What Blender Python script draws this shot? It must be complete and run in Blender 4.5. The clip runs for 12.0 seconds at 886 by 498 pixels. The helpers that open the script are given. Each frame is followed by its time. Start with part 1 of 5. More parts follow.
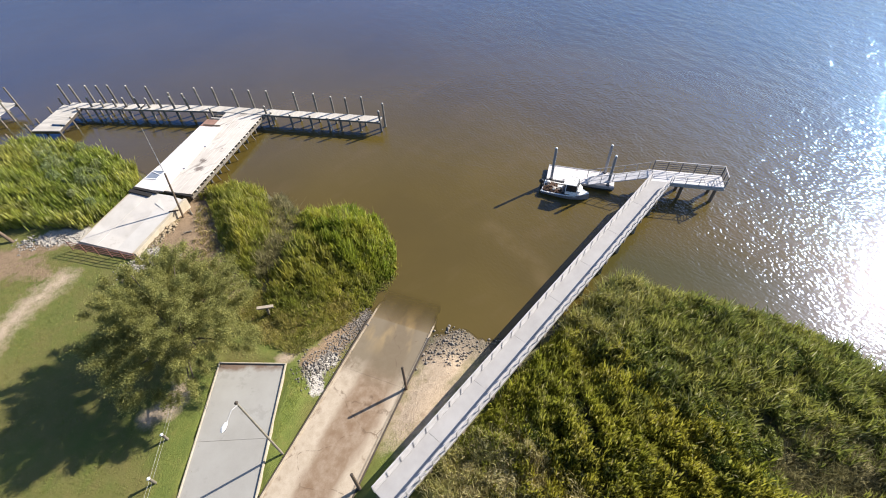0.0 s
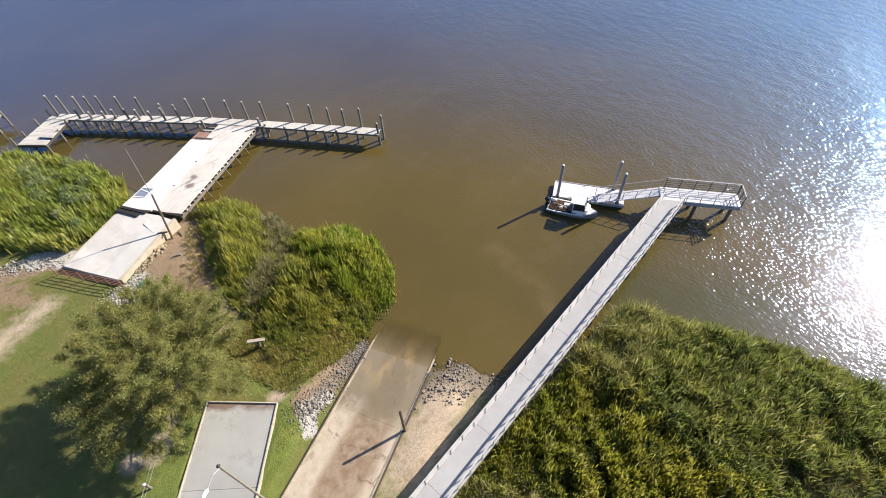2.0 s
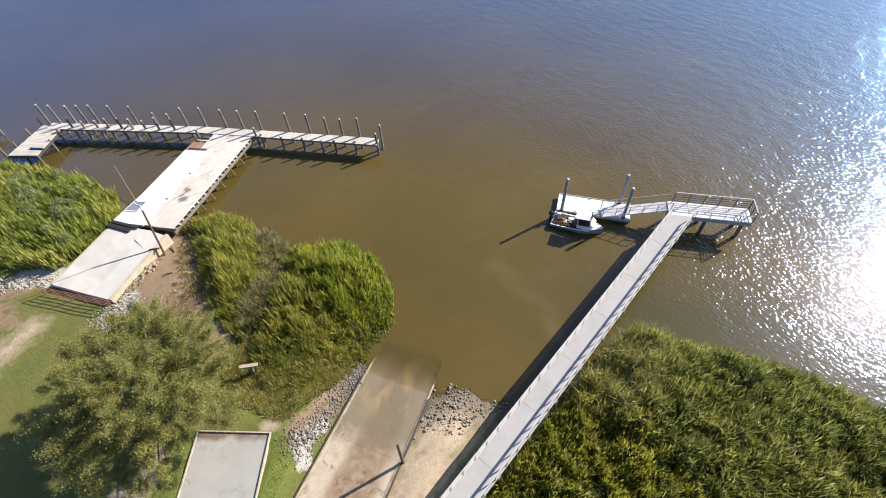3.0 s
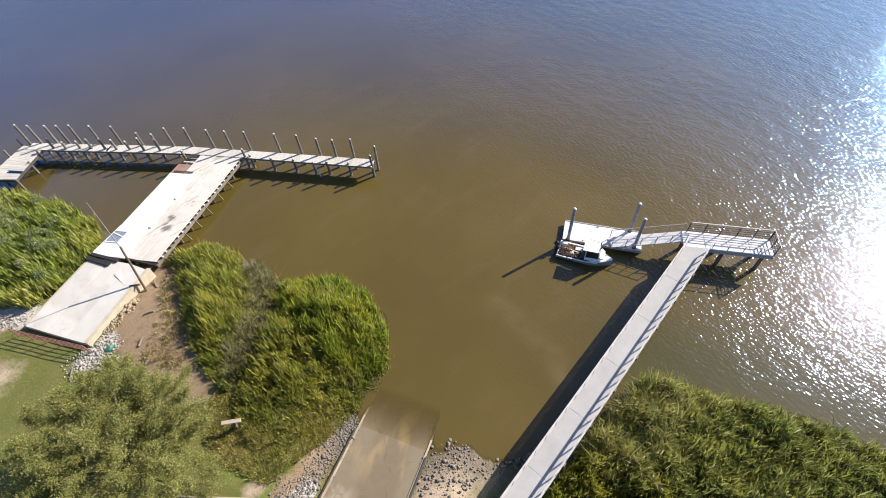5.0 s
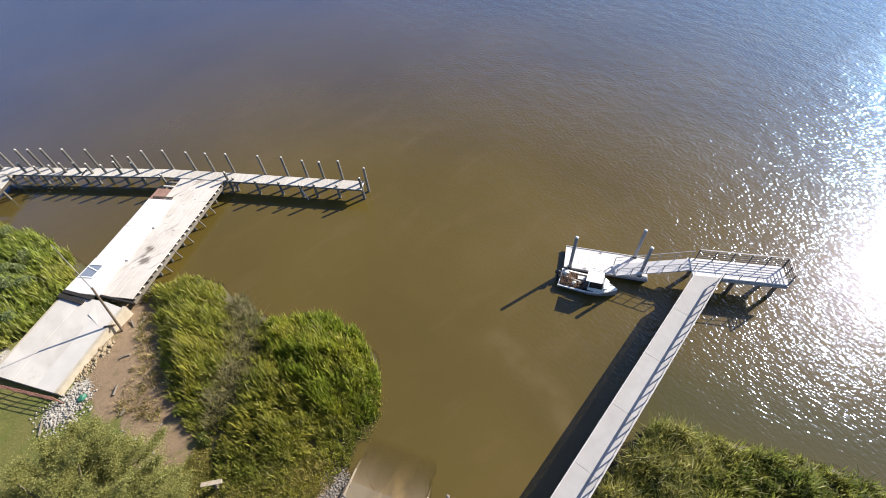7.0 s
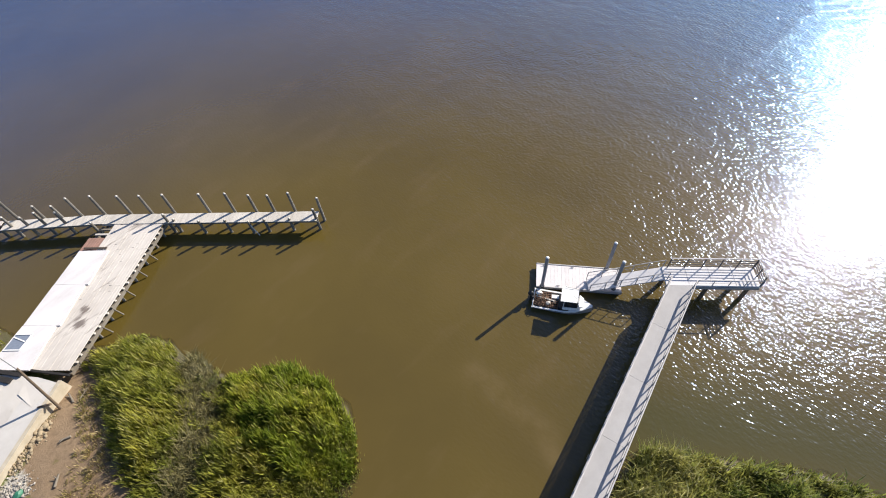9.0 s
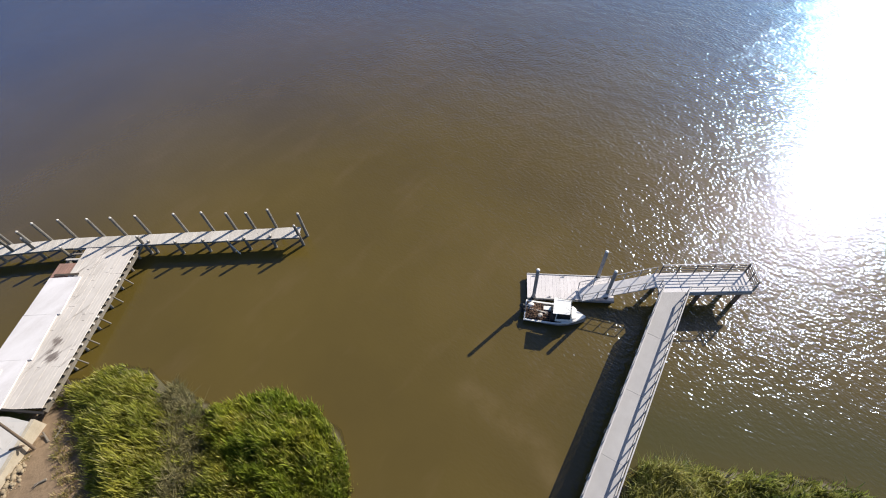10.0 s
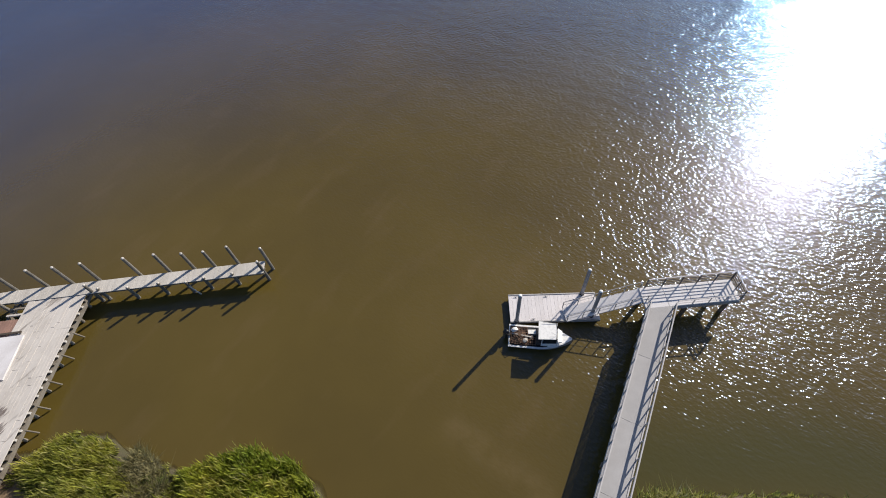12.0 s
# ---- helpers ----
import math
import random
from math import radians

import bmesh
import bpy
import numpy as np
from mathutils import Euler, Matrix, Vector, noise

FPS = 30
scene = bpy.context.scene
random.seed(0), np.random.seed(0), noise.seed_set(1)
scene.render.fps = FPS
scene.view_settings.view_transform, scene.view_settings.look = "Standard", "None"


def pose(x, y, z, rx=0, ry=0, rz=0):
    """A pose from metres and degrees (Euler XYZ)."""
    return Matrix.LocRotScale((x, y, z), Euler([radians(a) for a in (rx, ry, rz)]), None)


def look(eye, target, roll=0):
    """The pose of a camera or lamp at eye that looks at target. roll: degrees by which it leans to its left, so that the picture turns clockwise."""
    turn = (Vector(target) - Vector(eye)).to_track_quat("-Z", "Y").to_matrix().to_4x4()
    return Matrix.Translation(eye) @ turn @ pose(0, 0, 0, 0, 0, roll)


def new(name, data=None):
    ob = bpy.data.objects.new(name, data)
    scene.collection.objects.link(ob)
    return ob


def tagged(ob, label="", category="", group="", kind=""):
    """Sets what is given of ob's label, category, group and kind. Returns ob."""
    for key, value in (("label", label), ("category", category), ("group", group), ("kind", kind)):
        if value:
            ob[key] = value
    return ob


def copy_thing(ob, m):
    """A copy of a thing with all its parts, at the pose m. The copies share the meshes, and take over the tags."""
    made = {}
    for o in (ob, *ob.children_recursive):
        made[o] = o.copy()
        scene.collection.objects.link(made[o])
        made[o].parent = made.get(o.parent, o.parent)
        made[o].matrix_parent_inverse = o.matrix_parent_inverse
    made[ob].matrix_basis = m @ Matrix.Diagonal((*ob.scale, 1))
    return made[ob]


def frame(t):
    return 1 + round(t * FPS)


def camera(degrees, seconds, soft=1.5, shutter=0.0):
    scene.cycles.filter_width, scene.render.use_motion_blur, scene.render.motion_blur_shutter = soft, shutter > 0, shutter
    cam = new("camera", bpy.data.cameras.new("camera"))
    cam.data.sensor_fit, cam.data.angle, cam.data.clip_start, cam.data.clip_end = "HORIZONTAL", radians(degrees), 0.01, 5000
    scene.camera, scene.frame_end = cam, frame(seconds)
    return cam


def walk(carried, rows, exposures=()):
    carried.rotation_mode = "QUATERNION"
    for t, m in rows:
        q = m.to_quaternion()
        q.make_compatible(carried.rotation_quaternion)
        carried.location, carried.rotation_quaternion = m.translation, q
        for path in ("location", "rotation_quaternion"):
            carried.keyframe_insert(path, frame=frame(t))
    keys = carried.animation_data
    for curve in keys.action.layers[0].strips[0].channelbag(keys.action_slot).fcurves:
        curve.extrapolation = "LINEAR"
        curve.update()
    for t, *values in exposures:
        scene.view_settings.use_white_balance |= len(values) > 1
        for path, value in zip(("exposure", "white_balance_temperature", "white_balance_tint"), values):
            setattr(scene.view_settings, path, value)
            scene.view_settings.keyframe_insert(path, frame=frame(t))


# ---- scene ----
cam = camera(87.27, 12.0, soft=1.0)
PATH = [
    (0, (1.388, -0.958, 32.879), (2.226, 0.066, 31.381), -3.11),
    (0.5, (1.849, -0.452, 33.000), (2.683, 0.568, 31.495), -3.08),
    (1, (2.402, 0.114, 33.065), (3.230, 1.133, 31.557), -3.23),
    (1.5, (3.079, 0.777, 33.056), (3.902, 1.797, 31.546), -3.43),
    (2, (3.815, 1.514, 33.037), (4.632, 2.533, 31.522), -3.68),
    (2.5, (4.598, 2.308, 33.060), (5.410, 3.326, 31.541), -3.76),
    (3, (5.417, 3.104, 33.101), (6.223, 4.123, 31.580), -4.00),
    (5, (8.601, 6.164, 33.236), (9.387, 7.178, 31.701), -4.74),
    (5.5, (9.381, 6.896, 33.270), (10.162, 7.906, 31.730), -4.90),
    (6, (10.118, 7.592, 33.299), (10.895, 8.601, 31.756), -5.13),
    (6.5, (10.756, 8.257, 33.321), (11.530, 9.264, 31.776), -5.22),
    (7, (11.367, 8.907, 33.351), (12.151, 9.901, 31.802), -5.33),
    (9, (14.053, 11.458, 33.510), (14.921, 12.333, 31.935), -5.60),
    (9.5, (14.772, 12.074, 33.574), (15.651, 12.922, 31.991), -5.70),
    (10, (15.531, 12.682, 33.605), (16.419, 13.505, 32.013), -5.84),
    (10.5, (16.345, 13.212, 33.631), (17.242, 14.009, 32.031), -6.05),
    (11, (17.145, 13.687, 33.620), (18.055, 14.455, 32.013), -6.21),
    (11.5, (17.899, 14.158, 33.595), (18.819, 14.899, 31.981), -6.26),
    (12, (18.629, 14.622, 33.579), (19.543, 15.350, 31.956), -6.51),
]
walk(cam, [(t, look(eye, target, roll)) for t, eye, target, roll in PATH],
     [(0, 1.07), (5.5, 1.07), (7, 1.03), (9.5, 0.80), (12, 0.38)])

# ---- light ----
SUN_AZ, SUN_EL = -10.8, 31.8
world = bpy.data.worlds.new("sky")
scene.world = world
world.use_nodes = True
wn = world.node_tree.nodes
sky = wn.new("ShaderNodeTexSky")
sky.sky_type = 'NISHITA'
sky.sun_disc = False
sky.sun_elevation = radians(SUN_EL)
sky.sun_rotation = radians(90 - SUN_AZ)
sky.air_density, sky.dust_density, sky.ozone_density = 1.0, 1.4, 3.5
wn["Background"].inputs["Strength"].default_value = 0.067
clear_blue = wn.new("ShaderNodeMix")
clear_blue.data_type, clear_blue.blend_type = 'RGBA', 'MULTIPLY'
clear_blue.inputs[0].default_value = 1.0
clear_blue.inputs[7].default_value = (0.90, 0.97, 1.10, 1)
world.node_tree.links.new(sky.outputs[0], clear_blue.inputs[6])
world.node_tree.links.new(clear_blue.outputs[2], wn["Background"].inputs["Color"])
sun = new("sun", bpy.data.lights.new("sun", 'SUN'))
sun.data.energy, sun.data.angle, sun.data.color = 4.6, radians(0.53), (1.0, 0.91, 0.79)
SUN_DIR = Vector((math.cos(radians(SUN_AZ)) * math.cos(radians(SUN_EL)), math.sin(radians(SUN_AZ)) * math.cos(radians(SUN_EL)), math.sin(radians(SUN_EL))))
sun.matrix_world = look(tuple(SUN_DIR * 100), (0, 0, 0))


# ---- materials ----
class Nodes:
    """A short way to wire a node material."""

    def __init__(self, name):
        self.mat = bpy.data.materials.new(name)
        self.mat.use_nodes = True
        self.tree = self.mat.node_tree
        self.bsdf = self.tree.nodes["Principled BSDF"]
        self.out = self.tree.nodes["Material Output"]

    def add(self, kind):
        return self.tree.nodes.new("ShaderNode" + kind)

    def layer(self, name):
        node = self.add("Attribute")
        node.attribute_name = name
        return node.outputs["Fac"]

    def link(self, a, b):
        self.tree.links.new(a, b)

    def place(self, world_space=True):
        if world_space:
            return self.add("NewGeometry").outputs["Position"]
        return self.add("TexCoord").outputs["Object"]

    def noise(self, vec, scale, detail=4.0, rough=0.55, stretch=None):
        if stretch:
            m = self.add("Mapping")
            m.inputs["Scale"].default_value = stretch[:3]
            if len(stretch) > 3:
                m.inputs["Rotation"].default_value = (0, 0, radians(stretch[3]))
            self.link(vec, m.inputs["Vector"])
            vec = m.outputs[0]
        n = self.add("TexNoise")
        n.inputs["Scale"].default_value = scale
        n.inputs["Detail"].default_value = detail
        n.inputs["Roughness"].default_value = rough
        self.link(vec, n.inputs["Vector"])
        return n.outputs["Fac"]

    def ramp(self, fac, stops):
        r = self.add("ValToRGB")
        els = r.color_ramp.elements
        while len(els) < len(stops):
            els.new(0.5)
        for e, (p, c) in zip(els, stops):
            e.position = p
            e.color = (*c, 1) if len(c) == 3 else c
        self.link(fac, r.inputs[0])
        return r.outputs[0]

    def step(self, fac, lo, hi):
        m = self.add("MapRange")
        m.inputs["From Min"].default_value, m.inputs["From Max"].default_value = lo, hi
        m.clamp = True
        self.link(fac, m.inputs["Value"])
        return m.outputs[0]

    def mix(self, fac, a, b, blend='MIX'):
        m = self.add("Mix")
        m.data_type, m.blend_type = 'RGBA', blend
        for value, sock in ((fac, m.inputs[0]), (a, m.inputs[6]), (b, m.inputs[7])):
            if isinstance(value, bpy.types.NodeSocket):
                self.link(value, sock)
            else:
                sock.default_value = value if isinstance(value, (int, float)) else (*value[:3], 1)
        return m.outputs[2]

    def math(self, op, a, b=0.0):
        m = self.add("Math")
        m.operation = op
        for value, sock in ((a, m.inputs[0]), (b, m.inputs[1])):
            if isinstance(value, bpy.types.NodeSocket):
                self.link(value, sock)
            else:
                sock.default_value = value
        return m.outputs[0]

    def bump(self, height, strength=0.3, distance=0.02, normal=None):
        b = self.add("Bump")
        b.inputs["Strength"].default_value, b.inputs["Distance"].default_value = strength, distance
        self.link(height, b.inputs["Height"])
        if normal:
            self.link(normal, b.inputs["Normal"])
        return b.outputs[0]

    def done(self, color=None, rough=0.8, metal=0.0, normal=None, spec=None):
        for value, key in ((color, "Base Color"), (rough, "Roughness"), (metal, "Metallic"), (normal, "Normal"), (spec, "Specular IOR Level")):
            if value is None:
                continue
            sock = self.bsdf.inputs[key]
            if isinstance(value, bpy.types.NodeSocket):
                self.link(value, sock)
            elif key == "Base Color":
                sock.default_value = (*value, 1)
            else:
                sock.default_value = value
        return self.mat


def worn(name, base, dark, light, scale=2.0, rough=0.8, metal=0.0, bump=0.3, stain=0.5, stretch=None, vary=0.25, fine=30.0):
    """A weathered surface: large stains, fine grain and a random shade for each object."""
    n = Nodes(name)
    p = n.place()
    big = n.noise(p, scale, 6, 0.6, stretch)
    small = n.noise(p, fine, 3, 0.6, stretch)
    c = n.mix(n.step(big, 0.35, 0.75), base, dark)
    c = n.mix(n.math('MULTIPLY', n.step(small, 0.4, 0.8), stain), c, light)
    rnd = n.add("ObjectInfo").outputs["Random"]
    shade = n.step(rnd, -1.0 / max(vary, 0.01) + 1.0, 1.0)
    grey = n.add("CombineColor")
    for k in range(3):
        n.link(shade, grey.inputs[k])
    c = n.mix(1.0, c, grey.outputs[0], 'MULTIPLY')
    return n.done(c, rough, metal, n.bump(n.math('ADD', big, small), bump, 0.02))


def plain(name, color, rough=0.5, metal=0.0, dirt=0.15):
    n = Nodes(name)
    p = n.place()
    f = n.noise(p, 6.0, 5, 0.65)
    c = n.mix(n.step(f, 0.45, 0.8), color, tuple(v * (1 - 2 * dirt) for v in color))
    return n.done(c, rough, metal, n.bump(n.noise(p, 40.0), 0.08, 0.01))


def foliage(name, tones, patch=0.25, dead=(0.16, 0.12, 0.07), dead_amount=0.2, gloss=0.03, vary=0.8):
    """Leaves and blades: patches of tone over the ground, a shade for each blade, some light through."""
    n = Nodes(name)
    p = n.place()
    a, b, c = tones
    big = n.noise(p, patch, 3, 0.5)
    mid = n.noise(p, patch * 5, 3, 0.6)
    clump = n.noise(p, 2.6, 4, 0.7)
    col = n.ramp(big, [(0.32, a), (0.5, b), (0.66, c)])
    isl = n.add("NewGeometry").outputs["Random Per Island"]
    col = n.mix(n.math('MULTIPLY', n.step(mid, 0.52, 0.68), dead_amount * 2.2), col, dead)
    col = n.mix(n.math('MULTIPLY', n.step(isl, 1.0 - dead_amount, 1.0), 0.7), col, dead)
    bright = n.add("HueSaturation")
    n.link(col, bright.inputs["Color"])
    n.link(n.math('MULTIPLY', n.math('ADD', n.math('MULTIPLY', isl, vary), 1.0 - vary / 2), n.math('ADD', n.math('MULTIPLY', n.step(clump, 0.32, 0.68), 0.65), 0.7)), bright.inputs["Value"])
    col = bright.outputs[0]
    d, t, m = n.add("BsdfDiffuse"), n.add("BsdfTranslucent"), n.add("MixShader")
    n.link(col, d.inputs[0])
    n.link(col, t.inputs[0])
    m.inputs[0].default_value = 0.46
    n.link(d.outputs[0], m.inputs[1])
    n.link(t.outputs[0], m.inputs[2])
    g, m2 = n.add("BsdfGlossy"), n.add("MixShader")
    g.inputs["Roughness"].default_value = 0.45
    m2.inputs[0].default_value = gloss
    n.link(m.outputs[0], m2.inputs[1])
    n.link(g.outputs[0], m2.inputs[2])
    n.link(m2.outputs[0], n.out.inputs["Surface"])
    return n.mat


def ground_material():
    n = Nodes("ground_soil")
    p = n.place()
    zone = {}
    for key in ("fresh", "sand", "mud", "marsh", "shell"):
        zone[key] = n.layer(key)
    n1, n2, n3, n4 = n.noise(p, 0.22, 5, 0.6), n.noise(p, 1.3, 6, 0.65), n.noise(p, 9.0, 5, 0.7), n.noise(p, 45.0, 3, 0.7)
    lawn = n.ramp(n1, [(0.3, (0.094, 0.128, 0.020)), (0.45, (0.123, 0.140, 0.026)), (0.56, (0.162, 0.146, 0.040)), (0.72, (0.115, 0.133, 0.026))])
    lawn = n.mix(n.math('MULTIPLY', n.step(n2, 0.48, 0.7), 0.5), lawn, (0.205, 0.155, 0.055))
    lawn = n.mix(n.math('MULTIPLY', n.step(n3, 0.4, 0.65), 0.35), lawn, (0.105, 0.125, 0.024))
    lawn = n.mix(n.math('MULTIPLY', n.step(n4, 0.45, 0.75), 0.4), lawn, (0.135, 0.15, 0.045))
    sand = n.ramp(n2, [(0.3, (0.41, 0.315, 0.22)), (0.55, (0.48, 0.38, 0.275)), (0.75, (0.30, 0.22, 0.15))])
    sand = n.mix(n.math('MULTIPLY', n.step(n3, 0.5, 0.8), 0.6), sand, (0.26, 0.19, 0.12))
    mud = n.ramp(n2, [(0.3, (0.20, 0.135, 0.08)), (0.55, (0.275, 0.195, 0.12)), (0.75, (0.15, 0.10, 0.058))])
    mud = n.mix(n.math('MULTIPLY', n.step(n3, 0.5, 0.7), 0.5), mud, (0.12, 0.085, 0.05))
    marsh = n.ramp(n2, [(0.35, (0.13, 0.125, 0.05)), (0.6, (0.17, 0.145, 0.07)), (0.8, (0.11, 0.12, 0.045))])
    shell = n.ramp(n3, [(0.35, (0.22, 0.20, 0.17)), (0.5, (0.55, 0.52, 0.47)), (0.65, (0.30, 0.27, 0.23))])
    col = lawn
    jag = n.math('MULTIPLY', n.math('SUBTRACT', n.math('ADD', n2, n.math('MULTIPLY', n3, 0.5)), 0.75), 0.9)
    fresh = n.ramp(n2, [(0.3, (0.112, 0.152, 0.026)), (0.55, (0.145, 0.172, 0.033)), (0.75, (0.20, 0.19, 0.05))])
    fresh = n.mix(n.math('MULTIPLY', n.step(n4, 0.4, 0.7), 0.35), fresh, (0.13, 0.165, 0.03))
    for key, c, lo, hi in (("fresh", fresh, 0.3, 0.7), ("marsh", marsh, 0.4, 0.6), ("mud", mud, 0.4, 0.6), ("sand", sand, 0.3, 0.8), ("shell", shell, 0.42, 0.58)):
        col = n.mix(n.step(n.math('ADD', zone[key], jag), lo, hi), col, c)
    z = n.add("SeparateXYZ")
    n.link(p, z.inputs[0])
    wet = n.step(z.outputs[2], 0.32, 0.04)
    col = n.mix(n.math('MULTIPLY', wet, 0.75), col, (0.085, 0.07, 0.045))
    rough = n.math('SUBTRACT', 0.95, n.math('MULTIPLY', wet, 0.4))
    return n.done(col, rough, 0, n.bump(n.math('ADD', n.math('ADD', n2, n3), n4), 0.7, 0.06))


def water_material():
    n = Nodes("river_water")
    p = n.place()
    depth = n.layer("depth")
    silt = n.noise(p, 0.06, 4, 0.55)
    streak = n.noise(p, 0.35, 5, 0.6, (0.35, 1.0, 1.0, 35))
    col = n.ramp(silt, [(0.3, (0.084, 0.061, 0.014)), (0.55, (0.099, 0.072, 0.016)), (0.75, (0.112, 0.081, 0.021))])
    col = n.mix(n.math('MULTIPLY', n.step(streak, 0.55, 0.8), 0.3), col, (0.15, 0.105, 0.05))
    col = n.mix(n.math('MULTIPLY', n.layer("plume"), n.step(n.noise(p, 0.5, 4, 0.6), 0.25, 0.75)), col, (0.175, 0.128, 0.058))
    # darker, greener water along the marsh, fading out over a few metres
    col = n.mix(n.math('MULTIPLY', n.layer("dark_water"), 0.7), col, (0.050, 0.052, 0.014))
    # wind waves: long, short and fine, rougher out on the open river than in the lee of the point
    w0 = n.noise(p, 0.8, 0, 0.5, (1.0, 0.6, 1.0, 15))
    w1 = n.noise(p, 3.9, 1, 0.5, (1.0, 0.55, 1.0, 25))
    w2 = n.noise(p, 9.0, 0.6, 0.5, (1.0, 0.5, 1.0, -10))
    calm = n.step(n.noise(p, 0.12, 2, 0.5), 0.25, 0.7)
    h = n.math('ADD', n.math('ADD', w1, n.math('MULTIPLY', w2, 0.25)), n.math('MULTIPLY', w0, 1.0))
    xyz = n.add("SeparateXYZ")
    n.link(p, xyz.inputs[0])
    open_water = n.step(n.math('SUBTRACT', xyz.outputs[0], n.math('MULTIPLY', xyz.outputs[1], 0.6)), 2.0, 40.0)
    h = n.math('MULTIPLY', h, n.math('ADD', n.math('MULTIPLY', calm, 0.2), n.math('ADD', n.math('MULTIPLY', open_water, 0.8), 0.2)))
    h = n.math('MULTIPLY', h, n.math('ADD', n.math('MULTIPLY', n.step(depth, 0.2, 6.0), 0.75), 0.25))
    ripple = n.bump(h, 1.0, 0.10)
    mat, silty, gloss, edge, surface = n.mat, n.add("BsdfDiffuse"), n.add("BsdfGlossy"), n.add("Fresnel"), n.add("MixShader")
    n.link(col, silty.inputs["Color"])
    gloss.inputs["Color"].default_value = (0.49, 0.61, 0.88, 1)
    gloss.inputs["Roughness"].default_value = 0.125
    n.link(ripple, gloss.inputs["Normal"])
    edge.inputs["IOR"].default_value = 1.47
    n.link(ripple, edge.inputs["Normal"])
    n.link(edge.outputs[0], surface.inputs[0])
    n.link(silty.outputs[0], surface.inputs[1])
    n.link(gloss.outputs[0], surface.inputs[2])
    # ripples too small to tell apart spread the sun's sheen
    soft_gloss, film_mix = n.add("BsdfGlossy"), n.add("MixShader")
    soft_gloss.inputs["Color"].default_value = (0.80, 0.74, 1.0, 1)
    soft_gloss.inputs["Roughness"].default_value = 0.27
    film_mix.inputs[0].default_value = 0.012
    n.link(surface.outputs[0], film_mix.inputs[1])
    n.link(soft_gloss.outputs[0], film_mix.inputs[2])
    # extra low-angle gloss, tinted blue to imitate a stronger sky reflection
    low, sheen, blend = n.add("LayerWeight"), n.add("BsdfGlossy"), n.add("MixShader")
    low.inputs["Blend"].default_value = 0.5
    sheen.inputs["Color"].default_value = (0.29, 0.62, 1.0, 1)
    sheen.inputs["Roughness"].default_value = 0.14
    n.link(ripple, sheen.inputs["Normal"])
    n.link(n.math('MULTIPLY', n.math('POWER', n.step(low.outputs["Facing"], 0.34, 0.66), 1.4), 0.33), blend.inputs[0])
    n.link(film_mix.outputs[0], blend.inputs[1])
    n.link(sheen.outputs[0], blend.inputs[2])
    clear, mixer = n.add("BsdfTransparent"), n.add("MixShader")
    clear.inputs[0].default_value = (0.96, 0.93, 0.87, 1)
    n.link(n.step(depth, -0.01, 0.28), mixer.inputs[0])
    n.link(clear.outputs[0], mixer.inputs[1])
    n.link(blend.outputs[0], mixer.inputs[2])
    n.link(mixer.outputs[0], n.out.inputs["Surface"])
    return mat


GROUND, WATER = ground_material(), water_material()
KERB = worn("kerb_concrete", (0.47, 0.42, 0.33), (0.30, 0.25, 0.18), (0.58, 0.53, 0.43), 1.5, 0.9, stain=0.4, vary=0.1)


def bleached_concrete():
    """Sun-bleached slab with pale patches and greyer pours."""
    n = Nodes("bleached_concrete")
    p = n.place()
    big, pour, small = n.noise(p, 0.45, 6, 0.6), n.noise(p, 0.3, 2, 0.4, (1.0, 0.5, 1.0, -31)), n.noise(p, 26.0, 3, 0.6)
    c = n.mix(n.step(big, 0.35, 0.75), (0.49, 0.47, 0.445), (0.38, 0.36, 0.33))
    c = n.mix(n.math('MULTIPLY', n.step(pour, 0.51, 0.56), 0.4), c, (0.59, 0.56, 0.515))
    c = n.mix(n.math('MULTIPLY', n.step(n.noise(p, 0.9, 5, 0.7), 0.60, 0.64), 0.45), c, (0.36, 0.33, 0.29))
    c = n.mix(n.math('MULTIPLY', n.step(small, 0.4, 0.8), 0.3), c, (0.62, 0.585, 0.53))
    return n.done(c, 0.9, 0, n.bump(n.math('ADD', big, small), 0.3, 0.02))


BLEACHED = bleached_concrete()
def pad_material():
    """Smooth grey concrete, rust-stained along the kerb at its river end."""
    n = Nodes("concrete_pad")
    p = n.place()
    big, small = n.noise(p, 0.4, 6, 0.6), n.noise(p, 22.0, 3, 0.6)
    c = n.mix(n.step(big, 0.35, 0.75), (0.34, 0.335, 0.315), (0.28, 0.272, 0.25))
    c = n.mix(n.math('MULTIPLY', n.step(small, 0.4, 0.8), 0.3), c, (0.37, 0.355, 0.32))
    xyz = n.add("SeparateXYZ")
    n.link(p, xyz.inputs[0])
    along = n.math('ADD', n.math('MULTIPLY', n.math('SUBTRACT', xyz.outputs[0], 2.71), -0.649), n.math('MULTIPLY', n.math('SUBTRACT', xyz.outputs[1], 20.19), -0.761))
    rust = n.step(n.math('ADD', along, n.math('MULTIPLY', n.noise(p, 1.1, 5, 0.65), 1.6)), 1.25, 0.75)
    c = n.mix(n.math('MULTIPLY', rust, 0.9), c, (0.15, 0.095, 0.065))
    c = n.mix(n.math('MULTIPLY', n.step(n.noise(p, 0.55, 6, 0.7), 0.60, 0.66), 0.25), c, (0.17, 0.16, 0.14))
    return n.done(c, 0.88, 0, n.bump(n.math('ADD', big, small), 0.25, 0.02))


